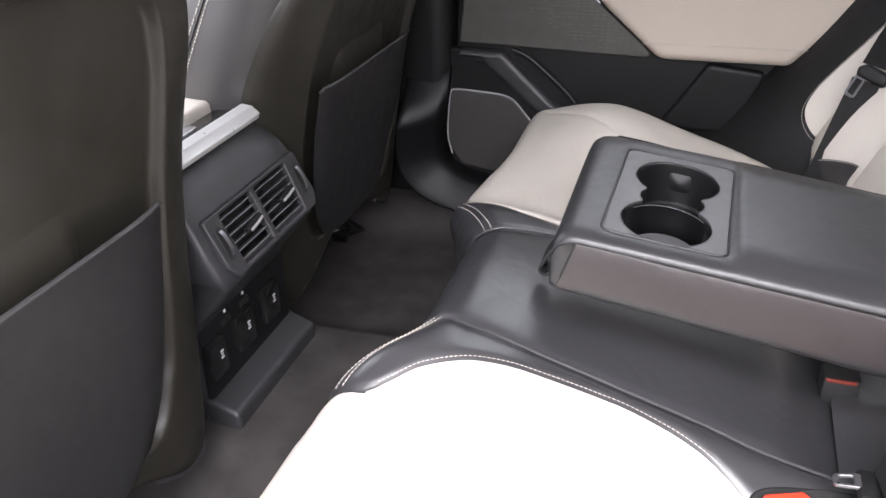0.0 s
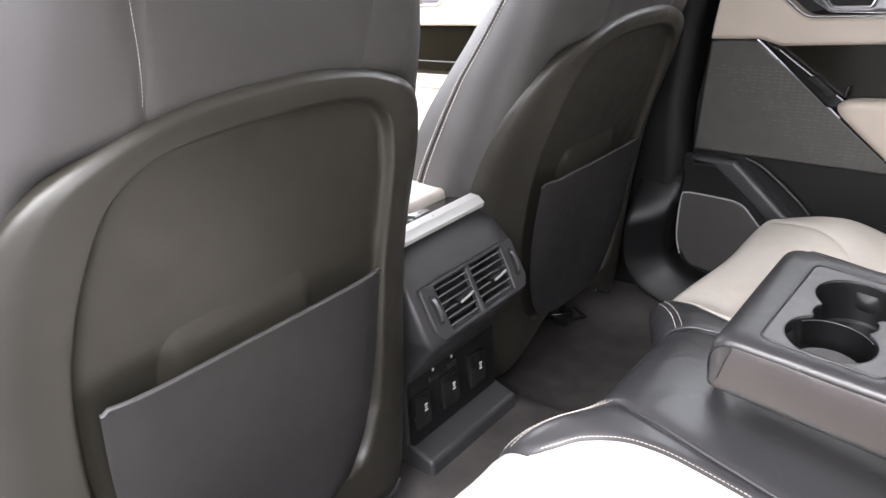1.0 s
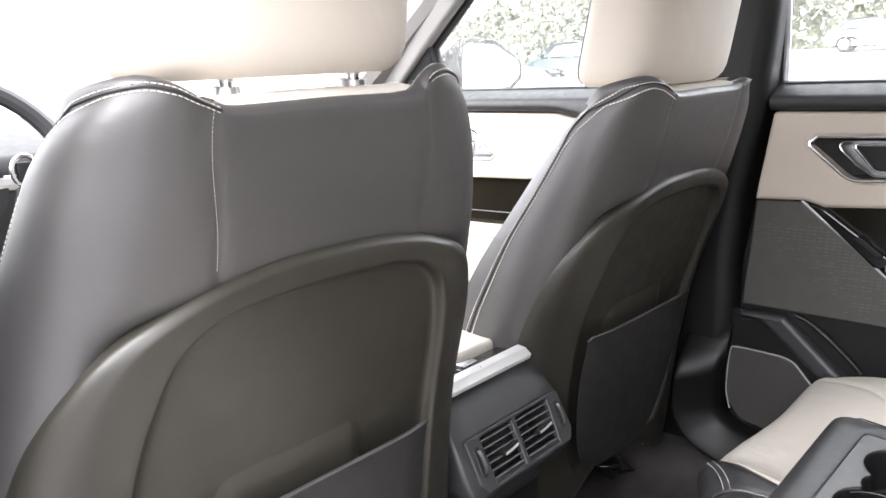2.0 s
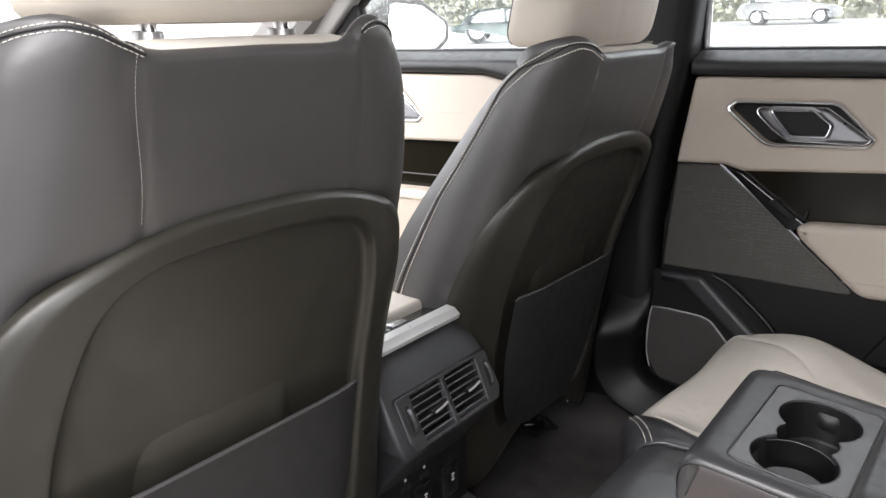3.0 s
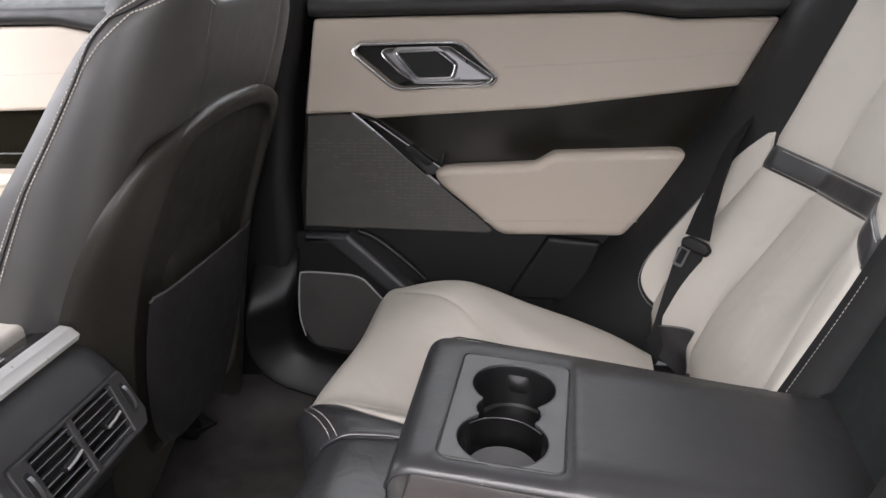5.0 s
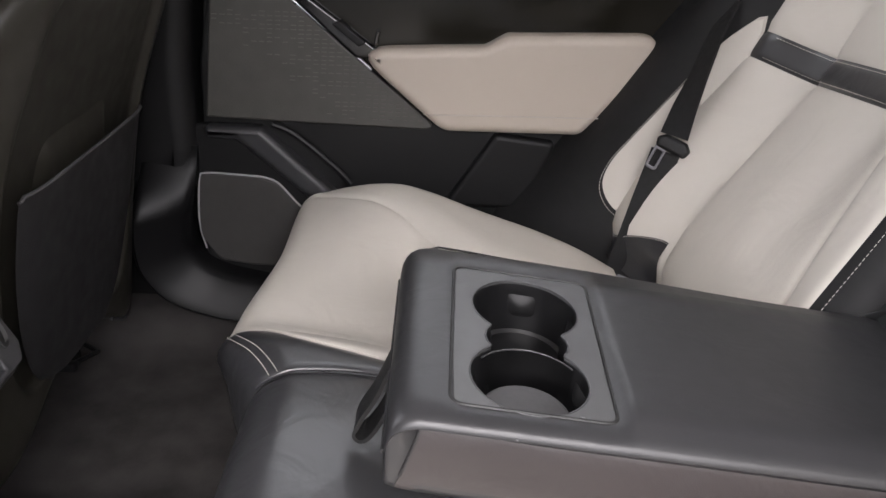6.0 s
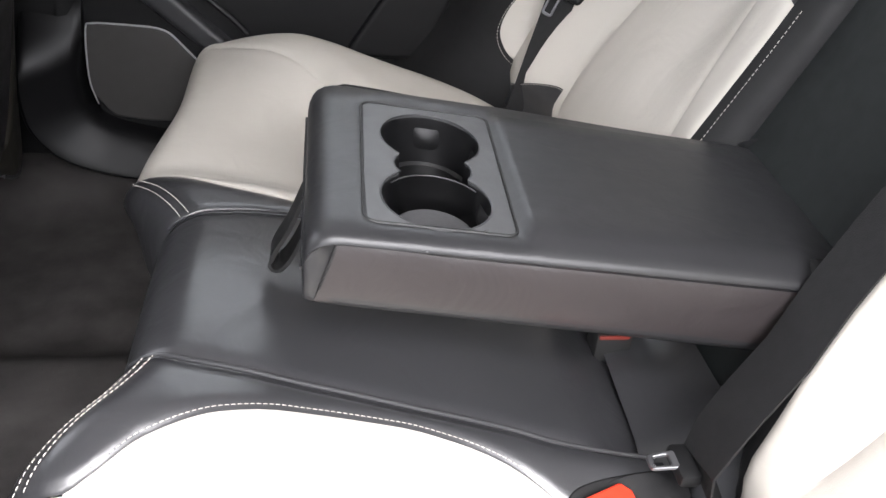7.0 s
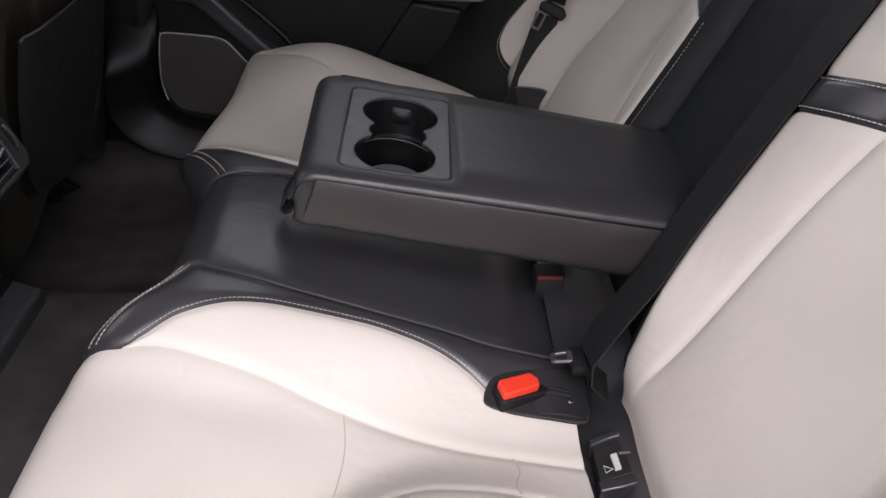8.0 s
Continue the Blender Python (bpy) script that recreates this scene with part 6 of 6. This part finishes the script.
def buck(u, v, h):
    o, a, b = Vector((0.401, -0.223, 0.362)), Vector((0.90, 0.40, -0.08)).normalized(), Vector((-0.40, 0.90, 0.12)).normalized()
    c = a.cross(b)
    p = o + a * u + b * v + c * h
    return (p.x, p.y, p.z)


part("buckle_body", pad(rounded([(-0.002, -0.003), (0.056, -0.003), (0.056, 0.023), (-0.002, 0.023)], 0.005), buck, 0.012, 0.003, depth=0.01), TRIM, buckle, "black buckle housing")
part("release_button", pad(rounded([(0.0, 0.0), (0.042, 0.002), (0.045, 0.011), (0.040, 0.021), (0.002, 0.020)], [0.003, 0.004, 0.004, 0.004, 0.004]), buck, 0.021, 0.0022), RED, buckle, "bright red release button")

for q in range(4):
    y = -0.187 - 0.0055 * q
    part("stalk_rib", tube([(0.436 + 0.002 * q, y, 0.3640), (0.452, y - 0.001, 0.3680), (0.474, y - 0.003, 0.3650)], 0.0028, n=8), DIMBLACK, buckle, "ribbed black buckle stalk")
part("stalk_clip", box((0.470, -0.216, 0.362), (0.475, -0.212, 0.3665), 0.001), CHROME, buckle, "small bright clip")

mid_buckle = thing("belt_buckle", (0.46, 0.02, 0.40), "red-topped belt buckle under the armrest, darkened for shade", "belt buckle")
part("release_button", box((0.462, -0.022, 0.3815), (0.492, -0.017, 0.3860), 0.0015), SHADEDRED, mid_buckle, "red release button, darkened for shade")
part("buckle_body", box((0.460, -0.021, 0.345), (0.496, 0.008, 0.3870), 0.003), SEAL, mid_buckle, "black buckle housing")

anchor = thing("child_seat_anchor", (0.51, -0.27, 0.345), "black fabric anchor slot with a small white tag", "anchor slot")


def anchor_at(u, v, h):
    return (u, v, 0.3395 + 0.20 * (u - 0.492) + h)


part("flap", pad(rounded([(0.490, -0.300), (0.490, -0.256), (0.534, -0.246), (0.540, -0.290)], 0.005), anchor_at, 0.004, 0.0015, depth=0.012), SEAL, anchor, "dark anchor slot")
for v0, v1, bow, high in ((-0.257, -0.247, 0.004, 0.0075), (-0.312, -0.299, -0.002, 0.006)):
    low_edge, top_edge = ([(u, v + bow * math.sin(math.pi * (u - 0.488) / 0.054) + 0.18 * (u - 0.488)) for u in span(0.488, 0.542, 8)] for v in (v0, v1))
    part("leather_band", pad(low_edge + top_edge[::-1], anchor_at, high, 0.003, depth=0.01), BLACK, anchor, "turned black leather edge")
part("tag", pad(rounded([(0.5060, -0.2890), (0.5120, -0.2880), (0.5110, -0.2680), (0.5050, -0.2690)], 0.001), anchor_at, 0.0065, 0.0008), PRINT, anchor, "small white tag")
part("strap", tube([anchor_at(0.514, -0.268, 0.005), anchor_at(0.522, -0.270, 0.007), anchor_at(0.532, -0.277, 0.005)], 0.0022, n=6), POCKET, anchor, "thin grey strap")
part("symbol", tube([anchor_at(0.496, -0.282, 0.0055), anchor_at(0.504, -0.287, 0.0055), anchor_at(0.497, -0.291, 0.0055)], 0.0007, closed=True, n=4), PRINT, anchor, "printed white triangle")

# ---- front of the cabin, far off ----
dash = thing("dashboard", (-1.4, 0.0, 0.3), "dark dashboard under the windscreen", "dashboard")
part("body", pad(rounded([(-1.65, 0.25), (-1.25, 0.25), (-1.18, 0.60), (-1.22, 0.86), (-1.65, 0.93)], 0.05), lambda u, v, h: (u, -0.70 + h, v), 1.40, 0.03), TRIM, dash)
wheel = thing("steering_wheel", (-1.0, -0.375, 0.84), "black leather steering wheel with bright spokes", "steering wheel")
wc, wa, wb = Vector((-0.98, -0.375, 0.84)), Vector((0, 1, 0)), Vector((-0.38, 0, 0.925))
part("rim", tube([wc + wa * 0.185 * math.cos(a) + wb * 0.185 * math.sin(a) for a in span(0, 2 * math.pi, 48)[:-1]], 0.016, closed=True, n=10), BLACK, wheel)
part("hub", tube([wc + Vector((0.01, 0, 0.0)), wc + Vector((-0.10, 0, -0.04))], 0.065, n=20), TRIM, wheel)
for a in (0.0, math.pi, -math.pi / 2):
    part("spoke", tube([wc + (wa * math.cos(a) + wb * math.sin(a)) * 0.05, wc + (wa * math.cos(a) + wb * math.sin(a)) * 0.18], 0.014, n=8), STEEL, wheel)
key = thing("car_key", (-0.90, -0.31, 0.80), "key with a bright ring and black tag", "key")
part("ring", tube([Vector((-0.90, -0.308 + 0.020 * math.cos(a), 0.866 + 0.024 * math.sin(a))) for a in span(0, 2 * math.pi, 20)[:-1]], 0.004, closed=True, n=6), CHROME, key, "chrome ring")
part("fob", box((-0.906, -0.322, 0.848), (-0.894, -0.298, 0.880), 0.004), TRIM, key)
part("tag", pad(rounded([(-0.345, 0.775), (-0.322, 0.785), (-0.312, 0.842), (-0.324, 0.842)], 0.003), lambda u, v, h: (-0.90 + h, u, v), 0.006, 0.002), TRIM, key, "black leather tag")

# ---- outside: a wet, bright car park ----
def ground_z(x, y):
    """Level round the car, then rising gently towards the far side of the car park."""
    return -0.35 + 0.0225 * min(max(0.0, y - 1.2), 21.0) + 0.030 * min(max(0.0, y - 22.2), 24.0)


gx = [-300, -120, -60, -30, -18, -12, -8, -5, -3, -1.5, 0, 1.5, 3, 5, 8, 12, 18, 30, 60, 120, 300]
gy = [-300, -120, -60, -30, -15, -8, -4, -2, -1, 0, 1.2, 2.2, 3.2, 4.2, 5.2, 6.2, 7.2, 8.2, 9.2, 10.2, 11, 14, 18, 22.2, 26, 30, 35, 40, 46.2, 60, 120, 300]
solid("ground", grid(lambda x, y: (x, y, ground_z(x, y)), gx, gy), ASPHALT, "pale wet asphalt of a car park", "ground")


# added wall out of view: blocks low sky and lights the near seat
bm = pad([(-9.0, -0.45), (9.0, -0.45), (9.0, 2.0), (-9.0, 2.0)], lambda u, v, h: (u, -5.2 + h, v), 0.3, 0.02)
solid("added_wall_left", bm, WALL, "plain pale wall added out of view to shape the light", "wall")


def parked_car(x, y, turn, paint, label):
    z = ground_z(x, y)
    car = thing("parked_car", (x, y, z), label, "car", "parked cars")
    m = pose(x, y, z, 0, 0, turn)

    def sh(bm):
        bmesh.ops.transform(bm, matrix=m, verts=bm.verts)
        return bm
    low = [(-2.15, 0.32), (-2.2, 0.65), (-2.05, 0.92), (-1.75, 1.0), (-1.0, 1.02), (0.75, 0.98), (1.7, 0.84), (2.1, 0.70), (2.2, 0.45), (2.1, 0.28), (1.75, 0.25), (1.6, 0.52), (1.35, 0.60), (1.1, 0.52), (0.95, 0.25), (-0.95, 0.25), (-1.1, 0.52), (-1.35, 0.60), (-1.6, 0.52), (-1.75, 0.25)]
    part("body", sh(pad(rounded(low, 0.06, 3), lambda u, v, h: (u, -0.88 + h, v), 1.76, 0.08)), paint, car)
    cab = [(-1.85, 0.98), (-1.35, 1.42), (-0.2, 1.47), (0.35, 1.36), (1.0, 0.97)]
    part("roof", sh(pad(rounded(cab, 0.1, 3), lambda u, v, h: (u, -0.74 + h, v), 1.48, 0.12)), paint, car)
    for s in (-1, 1):
        for pts in ([(-1.5, 1.03), (-1.2, 1.33), (-0.45, 1.39), (-0.45, 1.03)], [(-0.38, 1.03), (-0.38, 1.39), (0.1, 1.36), (0.72, 1.03)]):
            part("side_window", sh(pad(rounded(pts, 0.04, 3), lambda u, v, h: (u, s * (0.735 + h), v), 0.012, 0.004)), DARKGLASS, car)
        for xw in (-1.35, 1.35):
            w = part("wheel", sh(tube([(xw, s * 0.68, 0.33), (xw, s * 0.89, 0.33)], 0.33, n=24)), TYRE, car)
            part("rim", sh(tube([(xw, s * 0.885, 0.33), (xw, s * 0.90, 0.33)], 0.22, n=20)), STEEL, w)
    return car


parked_car(-13.0, 22.3, 28, PAINT_T, "pale teal car parked on the wet car park")
parked_car(-13.2, 27.5, 12, PAINT_S, "silver car parked on the wet car park")
parked_car(-21.0, 24.0, 35, PAINT_W, "white car parked near the fence")
parked_car(-9.6, 41.0, 6, PAINT_W, "white car parked before the hedge")
parked_car(-1.6, 43.0, 3, PAINT_S, "silver car parked before the hedge")
parked_car(-12.0, -3.4, 70, PAINT_W, "white car parked ahead of the windscreen")
parked_car(-13.5, 2.0, 75, PAINT_S, "silver car parked ahead of the windscreen")

hedge = thing("hedge", (0, 49, ground_z(0, 49)), "tall clipped green hedge behind the car park", "hedge", "", "stuff")
rnd = random.Random(8)
bm = bmesh.new()
for _ in range(9000):
    x, t = rnd.uniform(-52, 16), rnd.random()
    y, z = 49 + rnd.uniform(-0.8, 0.8), ground_z(0, 49) + 5.0 * t ** 0.8 + rnd.uniform(-0.2, 0.3)
    c = Vector((x, y, z))
    a, b = Vector((rnd.uniform(-1, 1), rnd.uniform(-1, 1), rnd.uniform(-1, 1))), Vector((rnd.uniform(-1, 1), rnd.uniform(-1, 1), rnd.uniform(-1, 1)))
    a, b = a.normalized() * 0.26, b.normalized() * 0.20
    bm.faces.new([bm.verts.new(c + q) for q in (a, b, -a, -b)])
part("leaves", bm, LEAF, hedge, smooth=False)
bm = grid(lambda x, z: (x, 50.0 + 0.5 * math.sin(1.7 * x + 2.1 * z) + 0.3 * math.sin(4.3 * x - 3.1 * z), ground_z(0, 49) - 0.2 + z * (1 + 0.08 * math.sin(0.8 * x) + 0.05 * math.sin(2.9 * x))), span(-52, 16, 140), span(0, 5.2, 14))
part("branches", bm, LEAF, hedge, "dense dim inside of the hedge")
